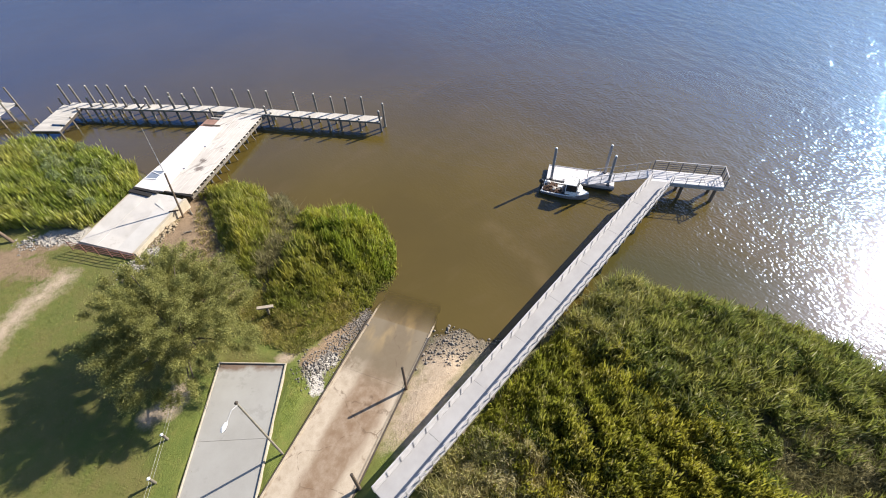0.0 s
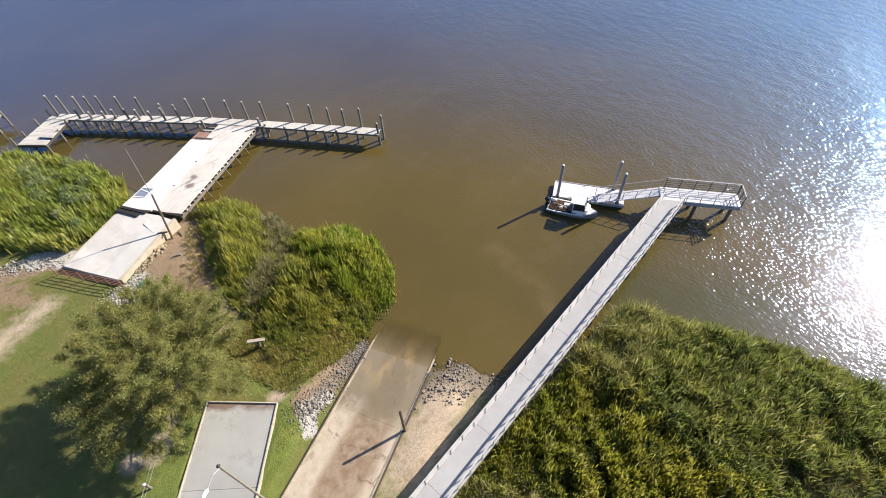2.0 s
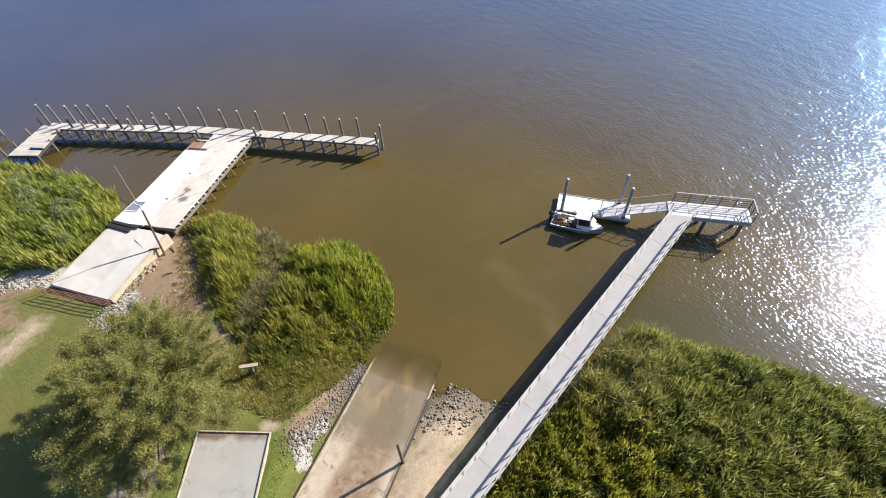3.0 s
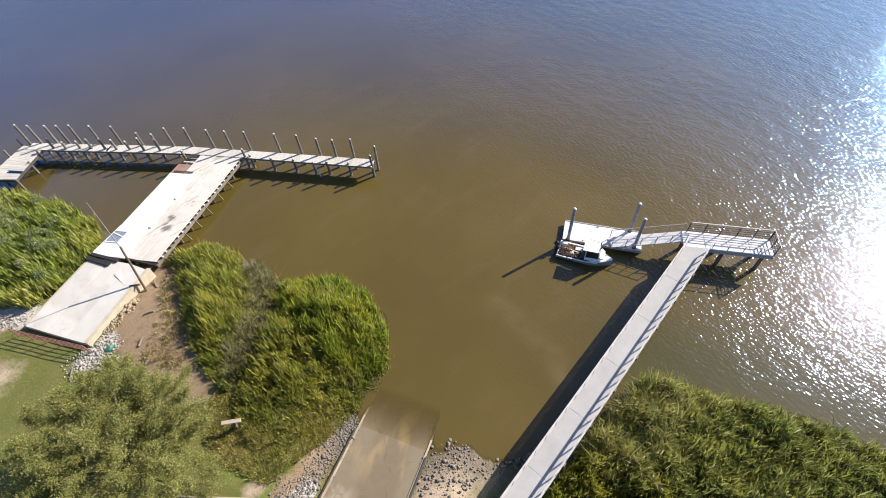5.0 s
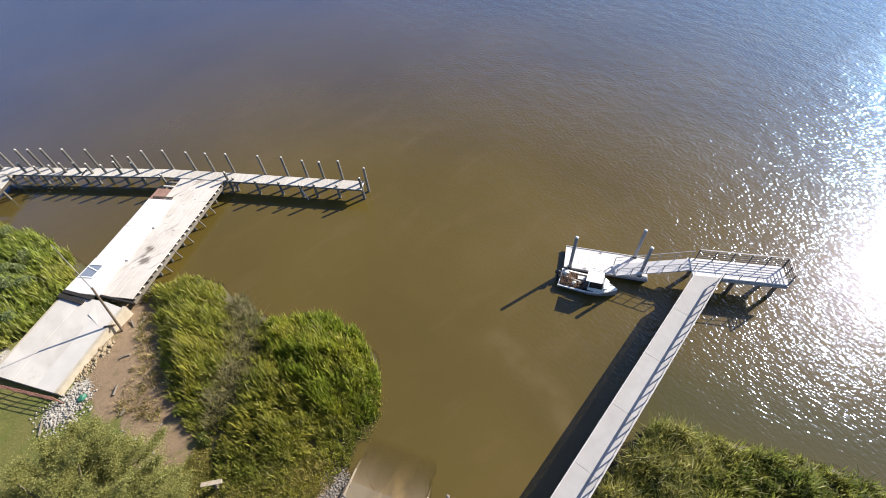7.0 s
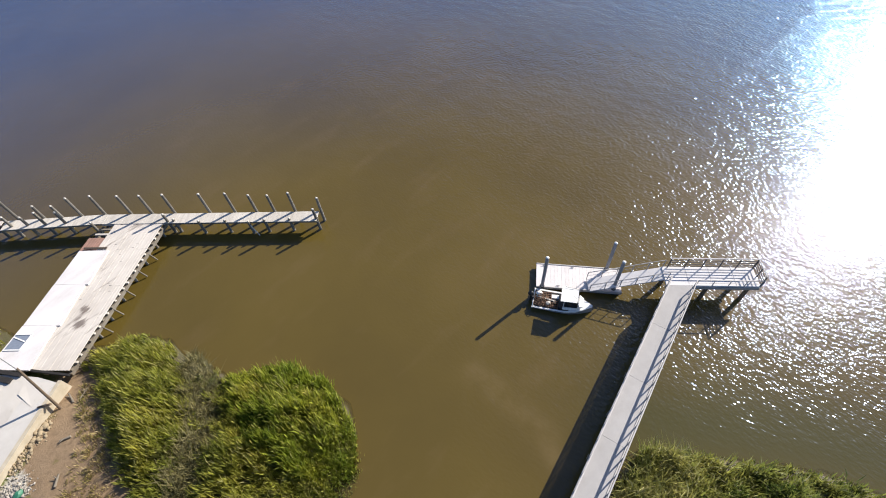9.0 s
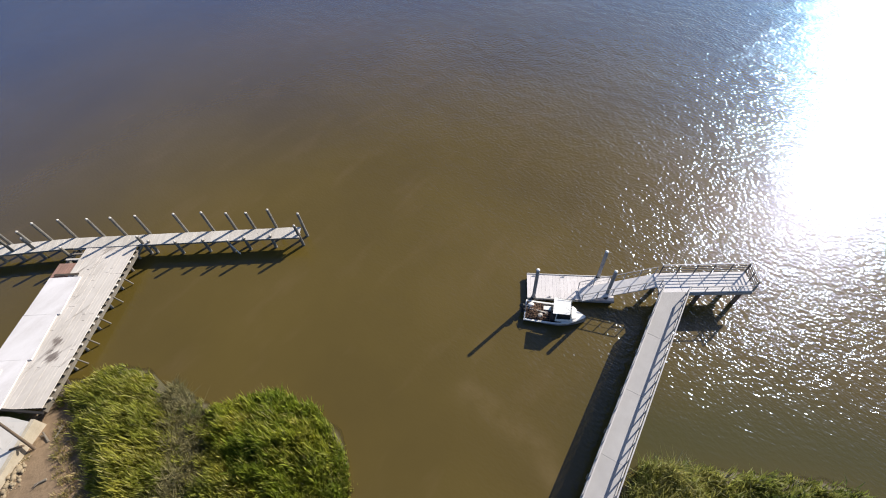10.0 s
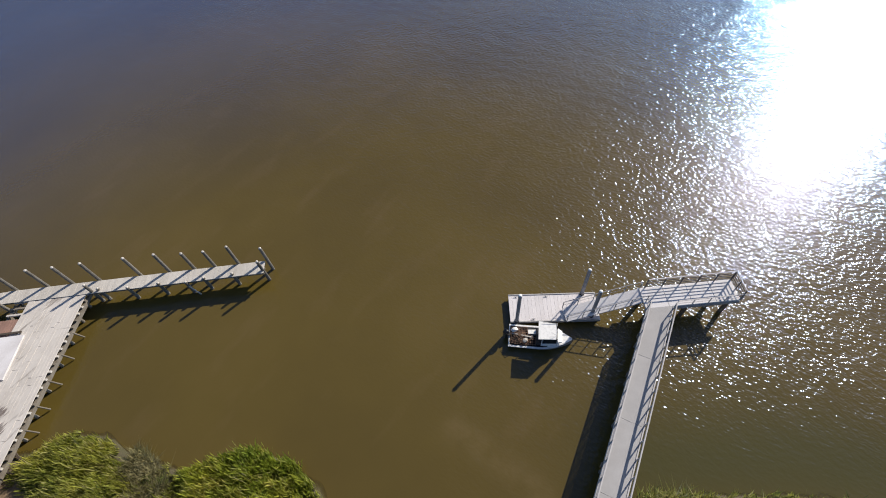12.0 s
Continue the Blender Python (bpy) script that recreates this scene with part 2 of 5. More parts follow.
PAD = pad_material()
WHITEWASH = worn("white_overlay", (0.69, 0.675, 0.685), (0.50, 0.475, 0.465), (0.76, 0.75, 0.76), 0.7, 0.85, stain=0.45, stretch=(0.35, 1.0, 1.0, -34), vary=0.04)
PALESLAB = worn("pale_slab", (0.515, 0.50, 0.475), (0.41, 0.395, 0.37), (0.60, 0.585, 0.56), 0.5, 0.9, stain=0.35, vary=0.05)
WALLSTONE = worn("beige_wall", (0.48, 0.425, 0.33), (0.33, 0.28, 0.20), (0.60, 0.55, 0.46), 1.2, 0.9, vary=0.1)
TIMBER = worn("weathered_timber", (0.55, 0.52, 0.475), (0.43, 0.40, 0.355), (0.64, 0.615, 0.575), 0.5, 0.9, stain=0.4, vary=0.14, fine=14.0)


STAINS = [(7.31, 47.75, 0.62), (7.31 + 0.9, 47.75 + 1.0, 0.26)]


def pier_wood():
    """Bleached boards with long dark stains along the pier."""
    n = Nodes("pier_boards")
    p = n.place()
    long = n.noise(p, 0.9, 6, 0.65, (0.22, 1.3, 1.0, -34.0))
    fine = n.noise(p, 7.0, 4, 0.6, (0.15, 1.5, 1.0, -34.0))
    blotch = n.noise(p, 0.45, 5, 0.6)
    c = n.mix(n.step(blotch, 0.4, 0.7), (0.57, 0.535, 0.495), (0.47, 0.435, 0.395))
    c = n.mix(n.math('MULTIPLY', n.step(fine, 0.45, 0.75), 0.45), c, (0.66, 0.61, 0.54))
    c = n.mix(n.math('MULTIPLY', n.step(long, 0.57, 0.66), 0.8), c, (0.20, 0.175, 0.155))
    xyz = n.add("SeparateXYZ")
    n.link(p, xyz.inputs[0])
    for sx, sy, r in STAINS:
        dx, dy = n.math('SUBTRACT', xyz.outputs[0], sx), n.math('SUBTRACT', xyz.outputs[1], sy)
        far = n.math('SQRT', n.math('ADD', n.math('MULTIPLY', dx, dx), n.math('MULTIPLY', dy, dy)))
        spot = n.step(n.math('ADD', far, n.math('MULTIPLY', n.math('SUBTRACT', fine, 0.5), 2.2)), r, r * 0.6)
        c = n.mix(n.math('MULTIPLY', spot, 0.85), c, (0.11, 0.085, 0.075))
    rnd = n.add("ObjectInfo").outputs["Random"]
    c = n.mix(n.math('MULTIPLY', rnd, 0.10), c, (0.36, 0.31, 0.26))
    return n.done(c, 0.9, 0, n.bump(n.math('ADD', long, fine), 0.4, 0.02))


PIERWOOD = pier_wood()
GREYWOOD = worn("grey_pile_wood", (0.22, 0.19, 0.15), (0.13, 0.11, 0.085), (0.34, 0.30, 0.25), 2.0, 0.9, stain=0.5, vary=0.3)
DOCKPOST = worn("dock_post_wood", (0.185, 0.168, 0.142), (0.10, 0.088, 0.072), (0.29, 0.27, 0.24), 2.0, 0.9, stain=0.5, vary=0.35)
DARKWOOD = worn("dark_wet_wood", (0.075, 0.058, 0.042), (0.04, 0.03, 0.024), (0.14, 0.11, 0.085), 2.0, 0.8, stain=0.4, vary=0.3)
CHARRED = worn("charred_wood", (0.022, 0.019, 0.018), (0.01, 0.009, 0.009), (0.06, 0.052, 0.047), 2.5, 0.85, stain=0.4, vary=0.2)
POLEWOOD = worn("brown_pole_wood", (0.17, 0.12, 0.08), (0.09, 0.065, 0.045), (0.27, 0.21, 0.15), 2.5, 0.9, vary=0.2)
PLATDECK = worn("platform_deck", (0.63, 0.62, 0.635), (0.54, 0.53, 0.54), (0.69, 0.68, 0.695), 0.6, 0.85, stain=0.3, vary=0.05)
DECK = worn("pale_deck_concrete", (0.385, 0.38, 0.385), (0.315, 0.31, 0.312), (0.45, 0.445, 0.45), 0.7, 0.85, stain=0.3, vary=0.07)
FLOATDECK = worn("float_deck", (0.68, 0.65, 0.655), (0.58, 0.55, 0.55), (0.74, 0.72, 0.725), 1.0, 0.85, stain=0.3, vary=0.08)
ALU = worn("galvanised_rail", (0.40, 0.39, 0.39), (0.28, 0.28, 0.28), (0.5, 0.5, 0.5), 3.0, 0.6, 0.3, 0.1, 0.3, vary=0.1)
PALERAIL = worn("pale_rail", (0.50, 0.485, 0.48), (0.36, 0.345, 0.34), (0.60, 0.585, 0.58), 2.0, 0.8, 0.0, 0.1, 0.4, vary=0.1)
# rail boards toned dark to imitate their backlit side
BACKLITRAIL = worn("backlit_board_rail", (0.11, 0.10, 0.10), (0.06, 0.055, 0.055), (0.20, 0.185, 0.18), 2.0, 0.8, 0.0, 0.1, 0.4, vary=0.15)
RUST = worn("rusty_pipe", (0.32, 0.15, 0.11), (0.19, 0.09, 0.065), (0.42, 0.24, 0.18), 5.0, 0.8, 0.2, 0.2, 0.5, vary=0.1)
WHITEPAINT = plain("white_gelcoat", (0.80, 0.80, 0.78), 0.35)
CAPWHITE = plain("white_cap", (0.82, 0.82, 0.80), 0.5, dirt=0.08)
GLASS = plain("dark_glass", (0.02, 0.025, 0.03), 0.08, dirt=0.0)
BLACK = plain("black_plastic", (0.022, 0.022, 0.024), 0.4)
RUBBER = plain("dark_rubber", (0.03, 0.03, 0.03), 0.8)
TRAP = worn("brown_trap_wire", (0.30, 0.165, 0.10), (0.10, 0.055, 0.035), (0.50, 0.36, 0.26), 6.0, 0.8, vary=0.5)
STEEL = worn("grey_steel", (0.42, 0.42, 0.42), (0.30, 0.29, 0.28), (0.50, 0.50, 0.50), 3.0, 0.55, 0.15, 0.1, vary=0.1)
PILESTEEL = worn("pile_steel", (0.27, 0.27, 0.29), (0.20, 0.20, 0.21), (0.34, 0.34, 0.36), 3.0, 0.6, 0.1, 0.1, vary=0.1)
ROCK = worn("riprap_rock", (0.20, 0.178, 0.155), (0.085, 0.073, 0.06), (0.37, 0.335, 0.30), 2.2, 0.9, stain=0.6, vary=0.25, fine=9.0)
SHORESTONE = worn("shore_stone", (0.27, 0.235, 0.20), (0.11, 0.095, 0.08), (0.46, 0.42, 0.37), 2.2, 0.9, stain=0.5, vary=0.35, fine=9.0)
SHELLROCK = worn("white_rubble", (0.40, 0.375, 0.335), (0.17, 0.15, 0.125), (0.57, 0.54, 0.49), 2.2, 0.9, stain=0.6, vary=0.25, fine=9.0)
TANROCK = worn("tan_rock", (0.42, 0.335, 0.215), (0.24, 0.185, 0.115), (0.56, 0.48, 0.36), 1.8, 0.9, vary=0.4)
BARK = worn("tree_bark", (0.16, 0.13, 0.10), (0.09, 0.07, 0.05), (0.24, 0.20, 0.16), 4.0, 0.95, vary=0.1)
GREENTARP = plain("green_tarp", (0.03, 0.16, 0.10), 0.5)
BLUE = plain("recess_blue", (0.20, 0.235, 0.30), 0.5)
MARSH_MAIN = foliage("marsh_blades", ((0.23, 0.26, 0.048), (0.31, 0.32, 0.055), (0.40, 0.375, 0.068)), 0.25, (0.33, 0.28, 0.17), 0.16, 0.03, 0.8)
MARSH_GREEN = foliage("marsh_blades_green", ((0.19, 0.25, 0.03), (0.265, 0.31, 0.036), (0.35, 0.355, 0.046)), 0.3, (0.29, 0.26, 0.13), 0.1, 0.03, 0.85)
MARSH_LEFT = foliage("marsh_blades_far", ((0.22, 0.285, 0.052), (0.315, 0.355, 0.062), (0.39, 0.385, 0.085)), 0.15, (0.28, 0.27, 0.17), 0.2)
MARSH_WATERSIDE = foliage("marsh_blades_waterside", ((0.15, 0.185, 0.04), (0.21, 0.232, 0.05), (0.29, 0.295, 0.07)), 0.35, (0.30, 0.27, 0.18), 0.16, 0.04)
TIPREED = foliage("arching_reeds", ((0.21, 0.23, 0.06), (0.28, 0.28, 0.075), (0.36, 0.34, 0.10)), 0.3, (0.34, 0.30, 0.19), 0.2)
MARSH_RIGHT = foliage("marsh_blades_right", ((0.205, 0.24, 0.032), (0.275, 0.285, 0.038), (0.36, 0.34, 0.048)), 0.16, (0.30, 0.255, 0.16), 0.13, 0.03, 0.7)
PALEREED = foliage("pale_reeds", ((0.34, 0.34, 0.12), (0.43, 0.40, 0.15), (0.52, 0.46, 0.20)), 0.3, (0.46, 0.38, 0.25), 0.25)
DRYGRASS = foliage("dry_grass", ((0.26, 0.25, 0.075), (0.36, 0.31, 0.11), (0.45, 0.36, 0.16)), 0.3, (0.42, 0.33, 0.21), 0.3)
LEAF = foliage("tree_leaves", ((0.23, 0.235, 0.08), (0.275, 0.275, 0.092), (0.32, 0.31, 0.106)), 0.5, (0.29, 0.27, 0.15), 0.03, 0.004, 0.3)


# ---- mesh helpers ----
def part(name, bm, material, parent, label=""):
    mesh = bpy.data.meshes.new(name)
    bm.to_mesh(mesh)
    bm.free()
    mesh.materials.append(material)
    ob = new(name, mesh)
    ob.parent = parent
    return tagged(ob, label) if label else ob


def piece(name, mesh, parent, m):
    ob = new(name, mesh)
    ob.parent = parent
    ob.matrix_local = m
    return ob


def thing(name, m, label, category, group="", kind=""):
    ob = new(name)
    ob.matrix_world = m
    return tagged(ob, label, category, group, kind)


def solo(name, bm, material, m, label, category, group="", kind=""):
    ob = part(name, bm, material, None)
    ob.matrix_world = m
    return tagged(ob, label, category, group, kind)


def box(bm, lo, hi, m=None, bevel=0.0):
    """A box between two corners."""
    c = [(a + b) / 2 for a, b in zip(lo, hi)]
    s = [abs(b - a) for a, b in zip(lo, hi)]
    mat = (m or Matrix()) @ Matrix.Translation(c) @ Matrix.Diagonal((*s, 1))
    made = bmesh.ops.create_cube(bm, size=1, matrix=mat)
    if bevel:
        edges = list({e for v in made["verts"] for e in v.link_edges})
        bmesh.ops.bevel(bm, geom=edges, offset=bevel, segments=1, affect='EDGES')


def rod(bm, a, b, r0, r1=None, seg=8):
    """A round bar from a to b."""
    a, b = Vector(a), Vector(b)
    r1 = r0 if r1 is None else r1
    turn = (b - a).to_track_quat('Z', 'Y').to_matrix().to_4x4()
    bmesh.ops.create_cone(bm, cap_ends=True, segments=seg, radius1=r0, radius2=r1, depth=(b - a).length, matrix=Matrix.Translation((a + b) / 2) @ turn)


def beam(bm, a, b, w, h):
    """A square bar from a to b, w wide and h high, upright."""
    a, b = Vector(a), Vector(b)
    d = b - a
    yaw = math.atan2(d.y, d.x)
    pitch = -math.atan2(d.z, math.hypot(d.x, d.y))
    m = Matrix.Translation((a + b) / 2) @ Euler((0, pitch, yaw)).to_matrix().to_4x4() @ Matrix.Diagonal((d.length, w, h, 1))
    bmesh.ops.create_cube(bm, size=1, matrix=m)


def blob(bm, at, size, seed, sub=2, rough=0.3):
    """A lumpy round mass."""
    made = bmesh.ops.create_icosphere(bm, subdivisions=sub, radius=1)
    for v in made["verts"]:
        k = 1 + rough * noise.noise(v.co * 1.7 + Vector((seed * 3.1, seed, -seed)))
        v.co = Vector(at) + Vector((v.co.x * size[0], v.co.y * size[1], v.co.z * size[2])) * k


def prism(bm, outline, z0, z1):
    """A flat body with the given outline, from z0 to z1 (numbers, or a height for each corner)."""
    n = len(outline)
    lo = [z0] * n if isinstance(z0, (int, float)) else z0
    hi = [z1] * n if isinstance(z1, (int, float)) else z1
    a = [bm.verts.new((x, y, z)) for (x, y), z in zip(outline, lo)]
    b = [bm.verts.new((x, y, z)) for (x, y), z in zip(outline, hi)]
    bm.faces.new(b)
    bm.faces.new(a[::-1])
    for i in range(n):
        j = (i + 1) % n
        bm.faces.new((a[i], a[j], b[j], b[i]))
    bmesh.ops.recalc_face_normals(bm, faces=bm.faces)


def tri_mesh(name, verts, tris, material, smooth=False):
    """A mesh from arrays of corners and triangles."""
    mesh = bpy.data.meshes.new(name)
    mesh.vertices.add(len(verts))
    mesh.vertices.foreach_set("co", np.asarray(verts, np.float32).ravel())
    mesh.loops.add(tris.size)
    mesh.loops.foreach_set("vertex_index", tris.astype(np.int32).ravel())
    mesh.polygons.add(len(tris))
    mesh.polygons.foreach_set("loop_start", np.arange(0, tris.size, 3, dtype=np.int32))
    if smooth:
        mesh.polygons.foreach_set("use_smooth", np.ones(len(tris), bool))
    mesh.update(calc_edges=True)
    mesh.validate()
    mesh.materials.append(material)
    return mesh


# ---- lie of the land ----
SHORE = [(38.33, -34.79), (36.11, -14.01), (34.83, -5.39), (33.91, -1.20), (32.04, 1.90), (30.19, 4.97), (28.14, 8.00), (23.98, 8.56), (20.68, 9.19), (17.54, 10.24), (15.75, 11.77), (14.46, 15.38),
         (13.40, 17.96), (12.29, 20.12), (13.87, 21.04), (15.54, 22.78), (17.03, 25.89), (17.28, 28.71), (16.53, 31.22), (14.62, 33.24), (12.80, 34.66), (11.65, 38.07), (11.08, 41.85),
         (9.82, 43.85), (7.85, 45.03), (6.05, 46.59), (4.38, 48.88), (3.08, 51.55), (2.28, 54.21), (0.36, 59.89), (-2.73, 64.95), (-5.44, 68.64), (-9.73, 70.87), (-16.72, 73.75)]
LAND = SHORE + [(-40, 95), (-400, 260), (-4000, 900), (-4000, -4000), (200, -4000), (60, -300)]
RU, RN = np.array((0.8867, 0.4623)), np.array((-0.4623, 0.8867))
RC = np.array((13.14, 18.41))
RAMP_HALF = 2.55


def inside(poly, x, y):
    poly = np.asarray(poly, float)
    hit = np.zeros(np.shape(x), bool)
    for (x0, y0), (x1, y1) in zip(poly, np.roll(poly, -1, 0)):
        cross = ((y0 > y) != (y1 > y)) & (x < (x1 - x0) * (y - y0) / (y1 - y0 + 1e-12) + x0)
        hit ^= cross
    return hit


def line_dist(line, x, y):
    best = np.full(np.shape(x), 1e9)
    line = np.asarray(line, float)
    for a, b in zip(line[:-1], line[1:]):
        d = b - a
        k = np.clip(((x - a[0]) * d[0] + (y - a[1]) * d[1]) / (d @ d), 0, 1)
        best = np.minimum(best, np.hypot(x - a[0] - k * d[0], y - a[1] - k * d[1]))
    return best


def smooth(lo, hi, v):
    k = np.clip((v - lo) / (hi - lo), 0, 1)
    return k * k * (3 - 2 * k)


def ramp_z(s):
    return np.clip(-0.0855 * (s + 1.65), -1.5, 1.5)


def wobble(x, y, f, seed=0.0):
    """Cheap smooth noise, about -1 to 1."""
    return (np.sin(x * f + seed) * np.cos(y * f * 1.13 - seed * 2) + np.sin((x + y) * f * 0.61 + 1.7 * seed) + np.cos((x - 1.3 * y) * f * 1.9 + seed)) / 3


def patchy(x, y, f, seed=0.0):
    """Uneven smooth noise without a period, about -1 to 1."""
    def layer(px, py, k):
        ix, iy = np.floor(px), np.floor(py)
        fx, fy = px - ix, py - iy
        fx, fy = fx * fx * (3 - 2 * fx), fy * fy * (3 - 2 * fy)

        def corner(a, b):
            v = np.sin(a * 127.1 + b * 311.7 + k * 74.7) * 43758.5453
            return 2 * (v - np.floor(v)) - 1
        low = corner(ix, iy) * (1 - fx) + corner(ix + 1, iy) * fx
        high = corner(ix, iy + 1) * (1 - fx) + corner(ix + 1, iy + 1) * fx
        return low * (1 - fy) + high * fy
    u, v = (0.8 * x + 0.6 * y) * f * 0.55, (-0.6 * x + 0.8 * y) * f * 0.55
    return 0.9 * layer(u, v, seed) + 0.5 * layer(u * 2.3 + 7, v * 2.3, seed + 3)


def land_z(x, y):
    x, y = np.asarray(x, float), np.asarray(y, float)
    d = line_dist(LAND + LAND[:1], x, y)
    d = d + 0.35 * wobble(x, y, 0.9)
    z = np.where(inside(LAND, x, y), 1.2 * smooth(-0.6, 9.0, d) - 0.0, -np.minimum(0.14 * np.maximum(d, 0) + 0.03, 2.6))
    z = z + np.where(inside(LAND, x, y), 0.04 * wobble(x, y, 0.5, 2.0), 0)
    z = z + 0.75 * np.exp(-((x - 0.19) ** 2 + (y - 6.62) ** 2) / 12.0)
    z = z - 0.35 * np.where(z > 0.5, np.exp(-(line_dist([(5.23, 9.26), (13.08, 10.44)], x, y) / 1.6) ** 2), 0) * smooth(0.5, 0.9, z)
    s, w = (x - RC[0]) * RU[0] + (y - RC[1]) * RU[1], (x - RC[0]) * RN[0] + (y - RC[1]) * RN[1]
    near = 1 - smooth(RAMP_HALF + 0.3, RAMP_HALF + 2.6, np.abs(w))
    near = near * (1 - smooth(0.5, 6, s)) * smooth(-30, -24, s)
    z = z * (1 - near) + near * (ramp_z(s) - 0.02)
    z = np.where(inside([(-0.90, 23.86), (2.89, 20.18), (-7.11, 8.49), (-11.48, 11.17)], x, y), np.minimum(z, 1.0), z)
    under = (np.abs(w) < RAMP_HALF - 0.05) & (s < 9) & (s > -25)
    return np.where(under, np.minimum(z, ramp_z(s) - 0.3), z)


def axis(lo, hi, step, far):
    """Even steps in the middle, growing to the far ends."""
    mid = np.arange(lo, hi + step / 2, step)
    out, gap, pos = [], step, 0.0
    while pos < far:
        gap *= 1.35
        pos += gap
        out.append(pos)
    out = np.array(out)
    return np.r_[lo - out[::-1], mid, hi + out]


def sheet(name, xs, ys, height, material, layers):
    gx, gy = np.meshgrid(xs, ys)
    gz = height(gx, gy)
    nx, ny = len(xs), len(ys)
    idx = np.arange(nx * ny).reshape(ny, nx)
    q = np.stack([idx[:-1, :-1], idx[:-1, 1:], idx[1:, 1:], idx[1:, :-1]], -1).reshape(-1, 4)
    tris = np.concatenate([q[:, [0, 1, 2]], q[:, [0, 2, 3]]])
    mesh = tri_mesh(name, np.stack([gx, gy, gz], -1).reshape(-1, 3), tris, material, True)
    for key, fn in layers.items():
        lay = mesh.attributes.new(key, 'FLOAT', 'POINT')
        lay.data.foreach_set("value", np.asarray(fn(gx, gy), np.float32).ravel())
    return new(name, mesh)


MAIN_MARSH = [(5.47, 44.91), (7.91, 44.89), (10.27, 43.74), (11.68, 38.12), (12.82, 34.82), (16.41, 31.67), (17.38, 28.28), (16.25, 24.09), (14.26, 21.53), (12.27, 20.59), (10.40, 20.95), (7.30, 20.45), (5.30, 20.60),
              (3.95, 22.30), (3.92, 24.80), (4.79, 27.36), (4.10, 29.78), (3.95, 34.00), (5.00, 37.40), (5.70, 40.40), (5.80, 42.60)]
LEFT_MARSH = [(-9.69, 70.84), (-5.41, 68.62), (-2.71, 65.03), (0.48, 59.99), (2.27, 54.59), (1.30, 50.10), (-1.90, 47.75), (-4.60, 46.70), (-9.89, 51.89), (-14.10, 54.71), (-23.44, 61.12), (-24.41, 74.82)]
RIGHT_MARSH = [(28.14, 8.38), (21.36, 8.40), (12.36, 7.45), (7.10, 6.76), (4.63, 5.86), (4.33, -7.45), (11.23, -20.31), (23.75, -30.98), (37.57, -32.32), (35.08, -7.42), (33.86, -1.16), (30.27, 4.82)]


def blot(line, r):
    return lambda x, y: 1 - line_dist(line, x, y) / (2 * r)


def most(*fns):
    return lambda x, y: np.max([f(x, y) for f in fns], 0)


def in_marsh(x, y):
    out = np.zeros(np.shape(x))
    for poly in (MAIN_MARSH, LEFT_MARSH, RIGHT_MARSH):
        d = line_dist(poly + poly[:1], x, y)
        out = np.maximum(out, np.clip(0.5 + np.where(inside(poly, x, y), d, -d) / 1.2, 0, 1))
    return out


ground_layers = {
    "sand": most(blot([(-6.6, 23.1), (-5.0, 22.8), (-3.8, 23.4)], 0.75), blot([(2.7, 20.7), (4.2, 20.9)], 0.5), blot([(14.53, 12.61), (11.28, 12.18), (6.91, 10.42)], 2.0), blot([(0.70, 6.85), (3.21, 7.36)], 0.7), (lambda x, y: 0.8 * blot([(-15.58, 36.52), (-13.33, 38.70), (-10.85, 40.33), (-7.93, 41.44)], 1.3)(x, y)),
                 blot([(-4.91, 22.78), (-3.81, 24.26)], 0.5), blot([(-19.37, 32.87), (-17.46, 34.56)], 0.6)),
    "mud": most((lambda x, y: 0.7 * blot([(-12.5, 48.6), (-9.2, 43.4)], 1.5)(x, y)), blot([(1.88, 40.89), (0.49, 38.50), (0.46, 35.88)], 1.2), blot([(5.19, 43.97), (3.72, 40.83), (3.04, 37.72), (2.51, 34.98), (2.57, 30.68)], 2.1), (lambda x, y: 0.75 * blot([(-14.54, 48.32), (-9.77, 45.20)], 1.6)(x, y)), blot([(-12.55, 48.47), (-6.41, 46.71)], 1.0), blot([(2.59, 24.73), (3.41, 26.79)], 0.7), blot([(4.26, 19.03), (7.34, 19.66), (10.41, 20.49)], 0.9), blot([(11.64, 13.64), (14.36, 14.03)], 0.9), blot([(6.9, 13.0), (7.1, 12.0), (7.9, 10.6)], 0.3)),
    "fresh": most(blot([(3.19, 19.16), (0.10, 16.70), (-4.62, 11.24)], 1.3), blot([(-2.08, 23.59), (-6.11, 19.08), (-11.25, 13.31)], 0.9), blot([(3.27, 8.71), (6.91, 10.42)], 1.0), blot([(2.80, 22.75), (3.56, 25.40)], 1.0)),
    "marsh": in_marsh,
    "shell": most(blot([(3.5, 17.2), (4.0, 18.4), (5.6, 18.6)], 0.55), blot([(-0.97, 38.77), (-2.73, 38.05)], 0.9), blot([(-7.74, 48.16), (-5.14, 45.98)], 1.0)),
}
ground = sheet("ground", axis(-24, 44, 0.4, 3500), axis(-26, 96, 0.4, 3500), land_z, GROUND, ground_layers)
tagged(ground, "grassy river bank with sand, mud and worn lawn", "ground", kind="structure")


DARK_WATER = [(30.0, 8.5), (33.0, 4.5), (35.8, 0.0), (37.4, -5.0), (39.0, -14.0)]
PLUME = [(25.07, 20.47), (25.03, 17.79), (24.77, 14.45), (23.72, 12.09)]


